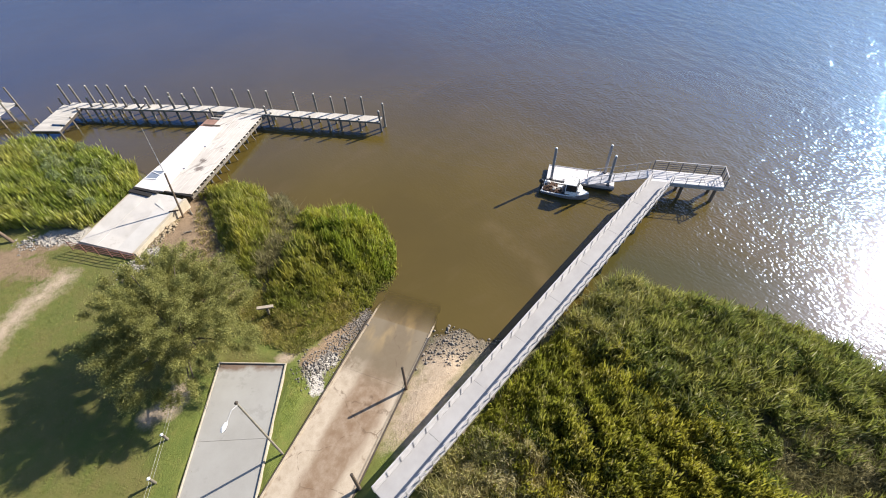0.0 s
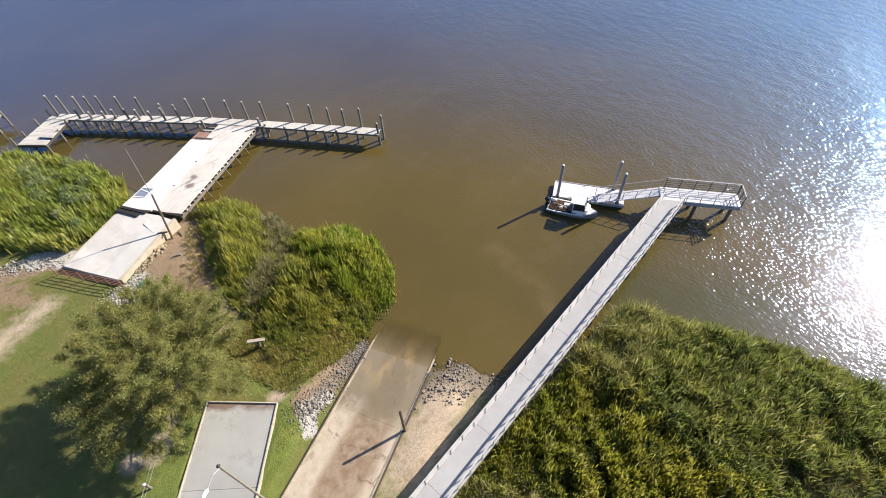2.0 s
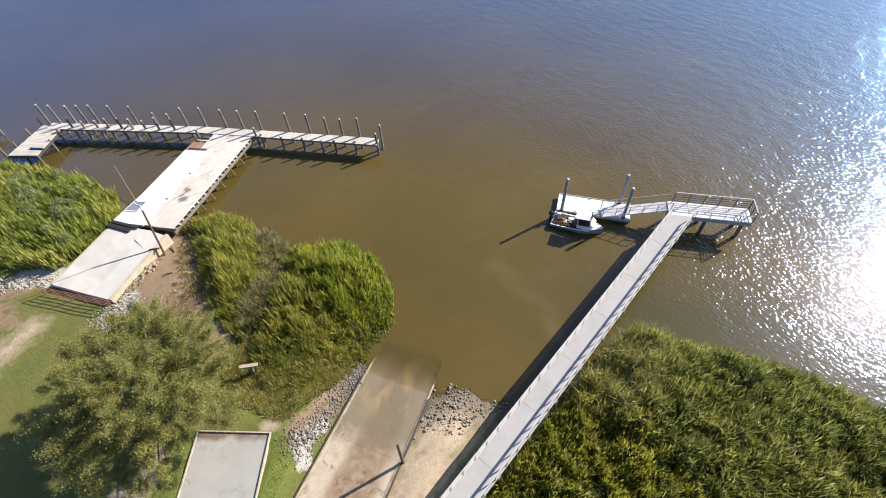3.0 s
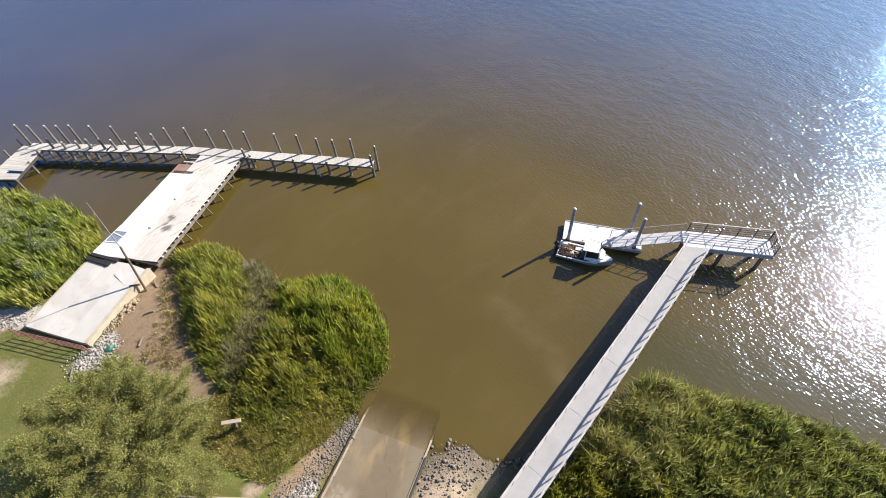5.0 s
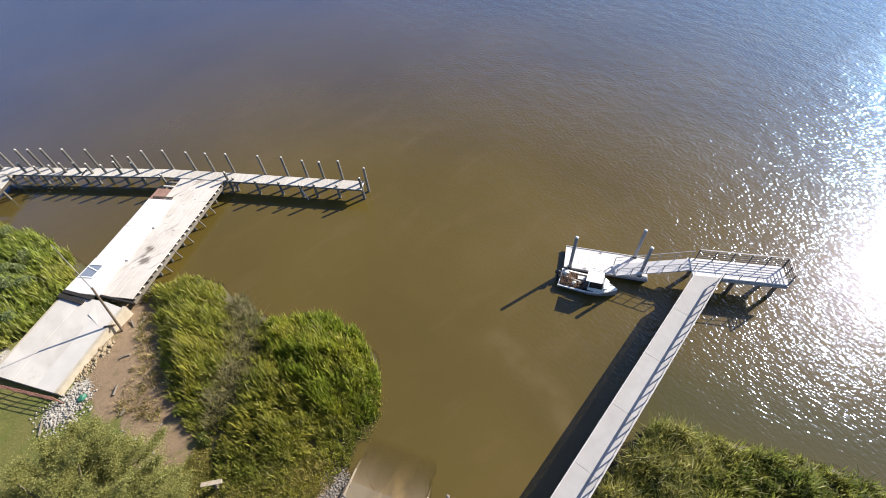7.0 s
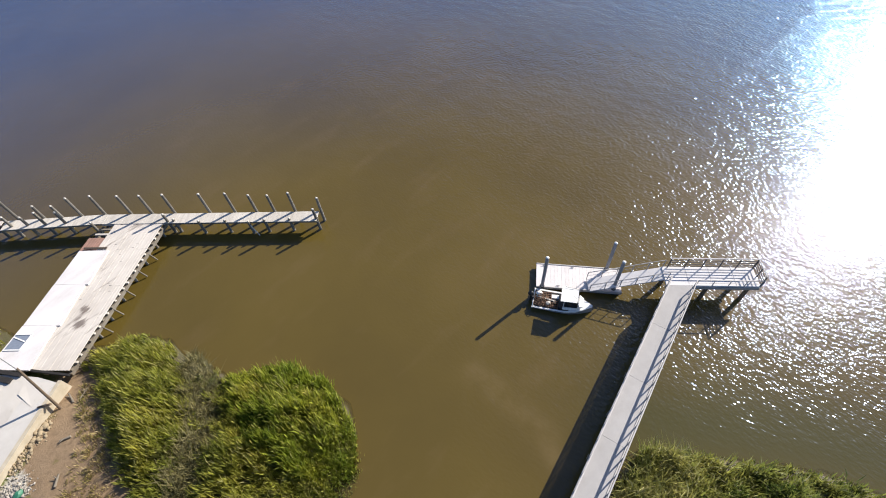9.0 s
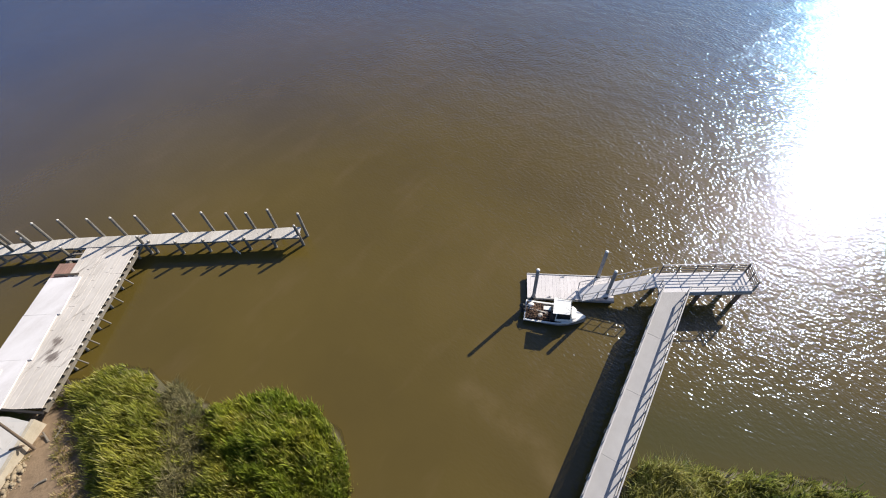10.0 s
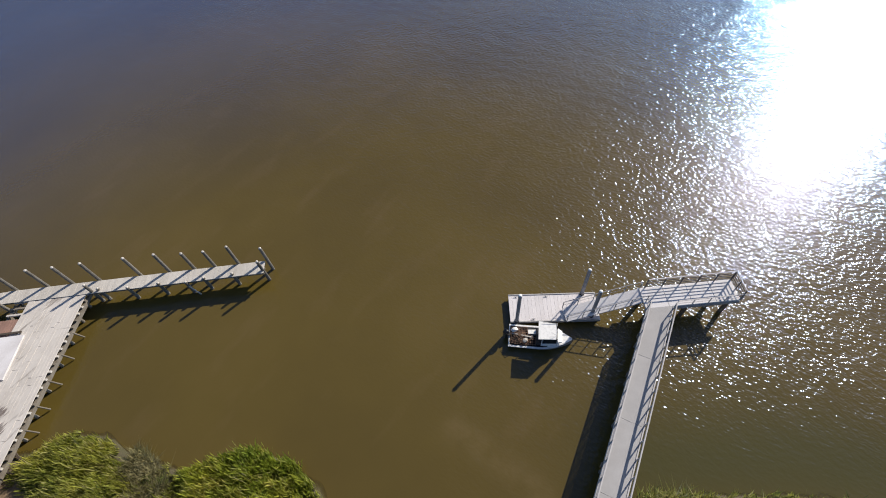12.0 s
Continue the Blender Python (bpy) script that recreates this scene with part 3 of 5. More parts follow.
def water_depth(x, y):
    """Depth that counts for how murky the water looks: silt hides all but the ramp."""
    s, w = (x - RC[0]) * RU[0] + (y - RC[1]) * RU[1], (x - RC[0]) * RN[0] + (y - RC[1]) * RN[1]
    k = 1 - smooth(RAMP_HALF, RAMP_HALF + 0.6, np.abs(w))
    k = k * (1 - smooth(6, 16, s))
    return k * -ramp_z(s) + (1 - k) * -5 * land_z(x, y)


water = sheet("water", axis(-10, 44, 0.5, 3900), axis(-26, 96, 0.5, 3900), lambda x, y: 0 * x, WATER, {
    "depth": water_depth, "dark_water": lambda x, y: np.exp(-(line_dist(DARK_WATER, x, y) / 4.2) ** 2), "plume": lambda x, y: 0.45 * np.exp(-(line_dist(PLUME, x, y) / 0.9) ** 2)})
tagged(water, "rippled muddy brown river water with sun glitter", "water", kind="structure")


def z_at(x, y):
    return float(land_z(np.array([x]), np.array([y]))[0])


# ---- boat ramp and concrete pad ----
RAMP_YAW = math.degrees(math.atan2(RU[1], RU[0]))
ramp = thing("boat_ramp", pose(RC[0], RC[1], 0, 0, 0, RAMP_YAW), "stained concrete boat ramp running down into muddy water", "boat ramp", kind="structure")


def ramp_material():
    n = Nodes("ramp_concrete")
    p = n.add("TexCoord").outputs["Object"]
    xyz = n.add("SeparateXYZ")
    n.link(p, xyz.inputs[0])
    big, mid, fine = n.noise(p, 0.35, 5, 0.6, (0.4, 1, 1)), n.noise(p, 1.6, 6, 0.65), n.noise(p, 14, 4, 0.6)
    col = n.mix(n.step(mid, 0.4, 0.7), (0.43, 0.365, 0.285), (0.345, 0.285, 0.21))
    lane = n.math('ABSOLUTE', n.math('ADD', xyz.outputs[1], 0.28))
    dirt = n.step(n.math('ADD', n.math('ADD', lane, n.math('MULTIPLY', big, 2.2)), n.math('MULTIPLY', mid, 1.5)), 3.5, 2.95)
    col = n.mix(n.math('MULTIPLY', dirt, n.math('ADD', n.math('MULTIPLY', n.step(mid, 0.35, 0.65), 0.3), 0.58)), col, (0.165, 0.10, 0.055))
    edge = n.math('MULTIPLY', n.step(xyz.outputs[1], 1.7, 2.3), n.step(n.noise(p, 0.45, 5, 0.65, (0.7, 1, 1)), 0.54, 0.60))
    col = n.mix(n.math('MULTIPLY', edge, 0.75), col, (0.17, 0.115, 0.075))
    col = n.mix(n.math('MULTIPLY', n.step(fine, 0.5, 0.8), 0.35), col, (0.22, 0.16, 0.11))
    spot = n.step(n.noise(p, 0.8, 5, 0.7), 0.62, 0.68)
    col = n.mix(n.math('MULTIPLY', spot, 0.7), col, (0.21, 0.15, 0.10))
    wet = n.step(n.math('ADD', xyz.outputs[0], n.math('MULTIPLY', mid, 2.4)), -6.6, -4.4)
    col = n.mix(n.math('MULTIPLY', wet, 0.85), col, (0.145, 0.115, 0.07))
    silt = n.math('MULTIPLY', n.step(n.noise(p, 0.55, 4, 0.6, (0.35, 1, 1)), 0.5, 0.62), n.step(xyz.outputs[0], -5.2, -3.2))
    col = n.mix(n.math('MULTIPLY', silt, 0.7), col, (0.30, 0.22, 0.11))
    cracks = n.add("TexVoronoi")
    cracks.feature = 'DISTANCE_TO_EDGE'
    cracks.inputs["Scale"].default_value = 0.23
    warp = n.add("VectorMath")
    warp.operation = 'ADD'
    n.link(p, warp.inputs[0])
    wn2 = n.add("TexNoise")
    wn2.inputs["Scale"].default_value = 0.6
    n.link(p, wn2.inputs["Vector"])
    n.link(wn2.outputs["Color"], warp.inputs[1])
    n.link(warp.outputs[0], cracks.inputs["Vector"])
    crack = n.math('MULTIPLY', n.step(cracks.outputs["Distance"], 0.010, 0.004), n.step(mid, 0.45, 0.55))
    col = n.mix(n.math('MULTIPLY', crack, 0.6), col, (0.12, 0.08, 0.05))
    return n.done(col, n.math('SUBTRACT', 0.9, n.math('MULTIPLY', wet, 0.35)), 0, n.bump(n.math('ADD', mid, fine), 0.3, 0.02))


RAMPMAT = ramp_material()
RAMPKERB = worn("ramp_kerb", (0.44, 0.37, 0.27), (0.22, 0.16, 0.11), (0.54, 0.48, 0.38), 1.3, 0.9, stain=0.4, vary=0.1)
cuts = [-26.8, -17.5, -6.8, 8.6]
for a, b in zip(cuts[:-1], cuts[1:]):
    bm = bmesh.new()
    za, zb = float(ramp_z(np.array(a))), float(ramp_z(np.array(b)))
    a2, b2 = a + 0.005, b - 0.005
    prism(bm, [(a2, -RAMP_HALF), (b2, -RAMP_HALF), (b2, RAMP_HALF), (a2, RAMP_HALF)], [za - 0.25, zb - 0.25, zb - 0.25, za - 0.25], [za, zb, zb, za])
    part("slab", bm, RAMPMAT, ramp)
for side, end in ((1, 1.2), (-1, 0.4)):
    for a, b in ((-26.8, -17.5), (-17.5, -11.3), (-11.3, -5.7), (-5.7, end)):
        bm = bmesh.new()
        za, zb = float(ramp_z(np.array(a))), float(ramp_z(np.array(b)))
        y0, y1 = side * RAMP_HALF, side * (RAMP_HALF + 0.13)
        prism(bm, [(a + .01, min(y0, y1)), (b - .01, min(y0, y1)), (b - .01, max(y0, y1)), (a + .01, max(y0, y1))], [za - 0.3, zb - 0.3, zb - 0.3, za - 0.3],
              [za + 0.07, zb + 0.07, zb + 0.07, za + 0.07])
        part("kerb", bm, RAMPKERB, ramp)
    bm = bmesh.new()
    y = side * (RAMP_HALF + 0.185)
    beam(bm, (-18, y, float(ramp_z(np.array(-18))) - 0.02), (-2, y, 0.16), 0.06 if side > 0 else 0.1, 0.11)
    part("edge_board", bm, DARKWOOD, ramp, "dark rotten edge board along the kerb")

PAD_LINE = [(-0.95, 23.68), (2.71, 20.19), (-7.13, 8.66), (-11.27, 11.16)]
pad = thing("concrete_pad", pose(0, 0, 0), "smooth grey concrete pad inside a low pale kerb", "concrete pad", kind="structure")
pad_in = Vector((sum(p[0] for p in PAD_LINE) / 4, sum(p[1] for p in PAD_LINE) / 4))


def between(a, b, k):
    return tuple(u + (v - u) * k for u, v in zip(a, b))


for k0, k1 in ((0.0, 0.36), (0.36, 0.72), (0.72, 1.0)):
    bm = bmesh.new()
    q = [between(PAD_LINE[0], PAD_LINE[3], k0 + .0006), between(PAD_LINE[1], PAD_LINE[2], k0 + .0006), between(PAD_LINE[1], PAD_LINE[2], k1 - .0006), between(PAD_LINE[0], PAD_LINE[3], k1 - .0006)]
    prism(bm, q, 0.8, 1.20)
    part("slab", bm, PAD, pad)
for i in range(4):
    a, b = Vector(PAD_LINE[i]), Vector(PAD_LINE[(i + 1) % 4])
    d = (b - a).normalized()
    out = Vector((d.y, -d.x))
    if (a + out - pad_in).length < (a - pad_in).length:
        out = -out
    wide = 0.08
    bm = bmesh.new()
    prism(bm, [tuple(a - d * 0.0), tuple(b), tuple(b + out * wide + d * wide), tuple(a + out * wide - d * wide)], 0.7, 1.32 if i in (0, 1) else 1.29)
    part("kerb", bm, KERB, pad)


# ---- posts, lamp, signs on the bank ----
def lamp_post(base, top, head):
    t = thing("street_lamp", Matrix.Translation(base), "tall leaning grey wooden lamp pole with a white lamp head", "street lamp")
    top, head = Vector(top) - Vector(base), Vector(head) - Vector(base)
    bm = bmesh.new()
    rod(bm, (0, 0, -0.3), top, 0.08, 0.055, 12)
    part("pole", bm, worn("lamp_pole_wood", (0.24, 0.215, 0.165), (0.16, 0.14, 0.105), (0.34, 0.31, 0.25), 3.0, vary=0.05), t)
    bm = bmesh.new()
    rod(bm, top + Vector((0, 0, -0.25)), top + (head - top) * 0.45 + Vector((0, 0, 0.12)), 0.03)
    rod(bm, top + (head - top) * 0.45 + Vector((0, 0, 0.12)), head, 0.03)
    part("arm", bm, STEEL, t)
    d = (head - top).normalized()
    bm = bmesh.new()
    blob(bm, (0, 0, 0), (0.30, 0.12, 0.09), 1, 2, 0.25)
    lamp_head = part("lamp_head", bm, CAPWHITE, t, "white cobra-style lamp head")
    lamp_head.matrix_local = Matrix.Translation(head + d * 0.3) @ Euler((0, 0, math.atan2(d.y, d.x))).to_matrix().to_4x4()
    bm = bmesh.new()
    blob(bm, (0.05, 0, -0.09), (0.22, 0.10, 0.07), 2, 2, 0.0)
    part("lens", bm, GLASS, lamp_head)
    bm = bmesh.new()
    rod(bm, top + Vector((0, 0, 0)), top + Vector((0, 0, 0.12)), 0.11, 0.05, 12)
    part("cap", bm, DARKWOOD, t)


lamp_post((-0.65, 14.56, 1.15), (-0.70, 14.60, 9.25), (-1.50, 13.95, 9.3))


def round_post(base, top, r, mat, label, name="timber_post", category="post", group=""):
    t = thing(name, Matrix.Translation(base), label, category, group)
    top = Vector(top) - Vector(base)
    bm = bmesh.new()
    rod(bm, (0, 0, -0.4), top, r * 1.06, r * 0.94, 12)
    part("shaft", bm, mat, t)
    bm = bmesh.new()
    rod(bm, top, top + Vector((0, 0, 0.05)), r * 0.9, r * 0.6, 12)
    part("top", bm, DARKWOOD, t)
    return t


round_post((8.43, 12.78, 0.55), (8.50, 12.86, 3.55), 0.105, POLEWOOD, "dark weathered timber pile beside the boat ramp", group="ramp piles")
round_post((1.94, 9.30, 1.15), (1.98, 9.40, 3.75), 0.11, POLEWOOD, "dark weathered timber pile beside the boat ramp", group="ramp piles")

# cable fence on the lawn
fence = thing("cable_fence", pose(-6.05, 20.68, 1.15), "low fence of white-capped posts with thin wires on the lawn", "fence")
fence_posts = [(0, 0), (-1.61, -2.24), (-3.25, -4.5)]
for fx, fy in fence_posts:
    bm = bmesh.new()
    rod(bm, (fx, fy, -0.3), (fx, fy, 0.95), 0.09, 0.085, 10)
    fp = part("post", bm, GREYWOOD, fence)
    bm = bmesh.new()
    rod(bm, (fx, fy, 0.95), (fx, fy, 1.04), 0.12, 0.05, 12)
    part("cap", bm, CAPWHITE, fp, "white cone cap")
ends = [(1.5, 2.1)] + fence_posts + [(-4.8, -6.7)]
for zz in (0.45, 0.8):
    bm = bmesh.new()
    for (ax, ay), (bx, by) in zip(ends[:-1], ends[1:]):
        rod(bm, (ax, ay, zz), (bx, by, zz), 0.007, seg=5)
    part("wire", bm, STEEL, fence)

# low sign board on one post at the marsh edge
sign = thing("sign_board", pose(3.95, 25.2, z_at(3.95, 25.2), 0, 0, -33), "weathered white board on a single grey post", "sign")
bm = bmesh.new()
box(bm, (-0.62, -0.05, 0.78), (0.62, 0.05, 1.0), bevel=0.015)
part("board", bm, GREYWOOD, sign)
bm = bmesh.new()
box(bm, (-0.66, -0.14, 1.0), (0.66, 0.14, 1.07), bevel=0.015)
part("top_plank", bm, worn("faded_plank", (0.40, 0.34, 0.27), (0.28, 0.23, 0.17), (0.50, 0.44, 0.36), 3.0, 0.9, vary=0.05), sign)
bm = bmesh.new()
beam(bm, (0.1, 0.0, -0.3), (0.1, 0.001, 0.78), 0.14, 0.14)
box(bm, (0.03, -0.2, -0.3), (0.17, -0.07, 0.8))
part("post", bm, GREYWOOD, sign)

# utility pole with a thin mast beside the old pier
mast = thing("utility_pole", pose(3.10, 42.20, z_at(3.10, 42.20)), "dark timber utility pole topped by a thin bare mast", "utility pole")
z0 = z_at(3.10, 42.20)
bm = bmesh.new()
rod(bm, (0, 0, -0.3), (0.75, 0.85, 5.54 - z0), 0.105, 0.08, 12)
part("pole", bm, POLEWOOD, mast)
bm = bmesh.new()
rod(bm, (0.71, 0.81, 5.24 - z0), (1.08, 0.86, 10.37 - z0), 0.036, 0.018, 8)
part("mast", bm, STEEL, mast, "thin grey mast")
bm = bmesh.new()
rod(bm, (0.02, 0.01, 1.0), (-0.75, 0.65, 0.85), 0.09, 0.08, 8)
part("brace", bm, POLEWOOD, mast)
round_post((-10.33, 49.63, z_at(-10.33, 49.63)), (-11.0, 51.0, 2.6), 0.16, POLEWOOD, "leaning dark timber pole at the edge of the lawn", "leaning_pole", "pole")

# ---- old pier ----
PU, PV = Vector((0.8293, 0.5588)), Vector((-0.5588, 0.8293))
PIER_M = Matrix(((PU.x, PV.x, 0, -2.09), (PU.y, PV.y, 0, 39.34), (0, 0, 1, 0), (0, 0, 0, 1)))
approach = thing("pier_approach", PIER_M, "bleached concrete approach slab of the old pier, cracked at its end", "pier")
for (v0, v1), (a0, a1), (b0, b1), lift, mat in (((0.25, 2.05), (-0.02, 0.03), (7.55, 7.80), 0.0, PALESLAB), ((2.06, 4.3), (0.03, 0.10), (7.80, 7.76), -0.012, BLEACHED),
                                              ((4.31, 6.3), (0.10, 0.17), (7.76, 7.6), 0.004, BLEACHED)):
    bm = bmesh.new()
    prism(bm, [(a0, v0), (b0, v0), (b1, v1), (a1, v1)], 1.3, [1.72 + lift, 1.62 + lift, 1.62 + lift, 1.72 + lift])
    part("slab", bm, mat, approach)
bm = bmesh.new()
prism(bm, [(-0.01, -0.10), (7.74, -0.04), (7.72, 0.23), (-0.02, 0.23)], 0.0, [1.76, 1.64, 1.64, 1.76])
part("side_wall", bm, WALLSTONE, approach, "beige retaining wall")
bm = bmesh.new()
prism(bm, [(0.27, 6.32), (7.55, 6.32), (7.53, 6.55), (0.24, 6.55)], 0.0, [1.66, 1.58, 1.58, 1.66])
part("side_wall", bm, WALLSTONE, approach, "beige retaining wall")
bm = bmesh.new()
prism(bm, [(5.57, 0.86), (7.50, 0.29), (7.36, 2.77), (6.37, 2.58)], 1.5, [1.656, 1.645, 1.655, 1.70])
part("broken_slab", bm, BLEACHED, approach, "loose lifted slab with a broken edge")

SKEW = 0.094
pier = thing("old_pier", PIER_M, "old timber pier with bleached planks and a white overlay", "pier")
for v0, v1, u0, u1 in ((3.15, 6.37, 8.55, 12.4), (3.15, 6.33, 12.43, 16.45), (3.2, 6.31, 16.48, 20.2)):
    bm = bmesh.new()
    prism(bm, [(u0 - v0 * SKEW, v0), (u1 - v0 * SKEW, v0 + 0.3), (u1 - v1 * SKEW, v1), (u0 - v1 * SKEW, v1 + (0.3 if u0 < 10 else 0.0))], 1.44, 1.62)
    part("overlay_slab", bm, WHITEWASH, pier, "white concrete overlay")
plank_mesh = []
for length in (3.2, 4.0, 4.6):
    bm = bmesh.new()
    box(bm, (0, -0.132, -0.06), (length, 0.132, 0.0), bevel=0.006)
    me = bpy.data.meshes.new("plank")
    bm.to_mesh(me)
    bm.free()
    me.materials.append(PIERWOOD)
    plank_mesh.append((length, me))
REDWOOD = worn("red_stained_wood", (0.30, 0.17, 0.13), (0.20, 0.11, 0.08), (0.42, 0.30, 0.25), 1.2, 0.85, vary=0.2)
red_planks = {}
for length, me in plank_mesh:
    red_planks[length] = me.copy()
    red_planks[length].materials[0] = REDWOOD
rng = random.Random(7)
v = 0.14
while v < 6.32:
    u = (8.58 if v < 3.55 else 20.25) - v * SKEW
    stop = 24.3 - v * 0.18
    while u < stop - 0.6:
        length, me = plank_mesh[rng.randrange(3)]
        fit_len = min(length, stop - u)
        zz = 1.5 + rng.uniform(-0.012, 0.012)
        m = Matrix.Translation((u, v, zz)) @ Euler((0, rng.uniform(-0.003, 0.003), rng.uniform(-0.004, 0.004))).to_matrix().to_4x4() @ Matrix.Diagonal((fit_len / length, 1, 1, 1))
        made = piece("plank", me, pier, m)
        if v > 4.7 and u < 21.6:
            made.data = red_planks[length]
            made.scale.x = min(made.scale.x, 1.6 / length)
        u += fit_len + 0.015
    v += 0.268
for u in np.arange(8.65, 23.6, 0.62):
    bm = bmesh.new()
    out = -0.04 - 0.12 * rng.random()
    prism(bm, [(u, out), (u + 0.16, out), (u + 0.16 - 6.2 * SKEW, 6.2), (u - 6.2 * SKEW, 6.2)], 1.27, 1.42)
    part("joist", bm, TIMBER if rng.random() < 0.6 else GREYWOOD, pier)
for v in (0.05, 2.1, 4.2, 6.15):
    bm = bmesh.new()
    box(bm, (8.45 - v * SKEW, v - 0.12, 0.9), (24.0 - v * 0.18, v + 0.12, 1.21))
    part("stringer", bm, GREYWOOD, pier)
for u in (9.8, 12.1, 13.8, 15.7, 17.8, 19.7, 21.7, 23.1):
    for v in (0.25, 3.1, 5.8):
        bm = bmesh.new()
        rod(bm, (u + rng.uniform(-.1, .1), v + 0.25, -2.6), (u, v + 0.2, 1.0), 0.13, 0.12, 10)
        part("post", bm, GREYWOOD, pier)
    if 11.5 < u < 20:
        bm = bmesh.new()
        rod(bm, (u + 0.52, -0.34, 0.1), (u + 0.45, -0.02, 1.15), 0.06, 0.06, 8)
        part("raker", bm, GREYWOOD, pier, "short raking timber prop")
bm = bmesh.new()
beam(bm, (8.22, -0.3, 1.52), (8.29, 3.06, 1.5), 0.16, 0.2)
part("edge_beam", bm, CHARRED, pier, "charred black beam")
bm = bmesh.new()
beam(bm, (7.28, 3.9, 1.70), (7.50, 6.6, 1.68), 0.42, 0.18)
beam(bm, (7.80, 3.4, 1.72), (7.95, 6.5, 1.70), 0.30, 0.16)
part("edge_beam", bm, CHARRED, pier, "charred black beam")
bm = bmesh.new()
prism(bm, [(20.05, 3.8), (20.22, 3.8), (20.0, 6.0), (19.83, 6.0)], 1.60, 1.68)
part("lip", bm, DARKWOOD, pier)
# flat blue-grey panel stands for a framed recess and its sky-lit shade
bm = bmesh.new()
prism(bm, [(9.75, 5.05), (11.15, 4.95), (11.0, 6.3), (9.6, 6.4)], 1.58, 1.635)
hatch = part("hatch", bm, BLUE, pier, "blue-grey panel in a white frame, standing for a shaded recess")
for (ua, va), (ub, vb) in (((9.75, 5.05), (11.15, 4.95)), ((11.15, 4.95), (11.0, 6.3)), ((9.6, 6.4), (9.75, 5.05)), ((10.45, 5.0), (10.75, 6.3))):
    bm = bmesh.new()
    beam(bm, (ua, va, 1.65), (ub, vb, 1.65), 0.09, 0.06)
    part("frame_bar", bm, CAPWHITE, hatch)

# rust pipe gate across the landward end
gate = thing("pipe_barrier", PIER_M @ Matrix.Translation((-0.45, -0.2, 1.3)), "rust-red pipe barrier across the landward end of the pier", "barrier")
G0, G1 = Vector((-0.12, 6.9, 0)), Vector((0.0, -0.33, 0))
for zz in (0.2, 0.48, 0.76, 1.04):
    bm = bmesh.new()
    rod(bm, G0 + Vector((0, 0, zz)), G1 + Vector((0, 0, zz)), 0.03)
    part("rail", bm, RUST, gate)
for k in np.linspace(0, 1, 6):
    bm = bmesh.new()
    at = G0.lerp(G1, k)
    rod(bm, at + Vector((0, 0, -0.4)), at + Vector((0, 0, 1.1)), 0.04)
    part("post", bm, RUST, gate)

# ---- catwalk dock across the end of the pier ----
DOCK = [Vector((27.31, 41.14)), Vector((13.71, 58.01)), Vector((0.12, 72.77))]
DZ, HALF = 1.5, 0.62
dock = thing("catwalk_dock", pose(0, 0, 0), "narrow bleached timber catwalk on rows of tall piles", "dock")
bm = bmesh.new()
box(bm, (-0.130, -HALF, -0.05), (0.130, HALF, 0.0), bevel=0.005)
board = bpy.data.meshes.new("plank")
bm.to_mesh(board)
bm.free()
board.materials.append(TIMBER)
for a, b in zip(DOCK[:-1], DOCK[1:]):
    d = b - a
    yaw = math.atan2(d.y, d.x)
    count = int(d.length / 0.262)
    for k in range(count):
        at = a + d * ((k + 0.5) / count)
        if rng.random() < 0.012:
            continue
        piece("plank", board, dock, Matrix.Translation((at.x, at.y, DZ + 0.06 + rng.uniform(-.012, .012))) @ Euler((0, 0, yaw + rng.uniform(-.012, .012))).to_matrix().to_4x4())
    side = Vector((-d.y, d.x)).normalized()
    for off in (-0.5, 0.0, 0.5):
        bm = bmesh.new()
        p0, p1 = a + side * off, b + side * off
        beam(bm, (p0.x, p0.y, DZ - 0.12), (p1.x, p1.y, DZ - 0.12), 0.1, 0.22)
        part("stringer", bm, GREYWOOD, dock)


def dock_pile(x, y, top, lean=(0, 0), r=0.14, mat=None, base=-2.5):
    bm = bmesh.new()
    rod(bm, (x, y, base), (x + lean[0], y + lean[1], top), r * 1.1, r * 0.9, 9)
    p = part("post", bm, mat or DOCKPOST, dock)
    bm = bmesh.new()
    rod(bm, (x + lean[0], y + lean[1], top), (x + lean[0], y + lean[1], top + 0.1), r * 0.85, r * 0.4, 9)
    part("post_top", bm, TIMBER, p)


REAR = [(0.23, 73.49), (1.38, 72.39), (2.73, 71.04), (3.88, 69.84), (4.93, 68.72), (6.62, 66.95), (8.44, 65.01), (10.17, 62.95), (11.43, 61.47), (12.79, 60.07), (14.30, 58.40),
        (16.05, 56.28), (17.41, 54.57), (18.84, 52.86), (21.15, 50.19), (22.72, 48.23), (24.08, 46.43), (25.19, 45.02), (26.43, 43.42), (28.02, 41.56)]
TOPS = {0: 4.0, 7: 3.2, 8: 3.2, 16: 3.7, 17: 3.75, 19: 3.25}
for k, (x, y) in enumerate(REAR):
    dock_pile(x, y, TOPS.get(k, 3.95) + rng.uniform(-.06, .06), (rng.uniform(-.08, .08), rng.uniform(-.08, .08)))
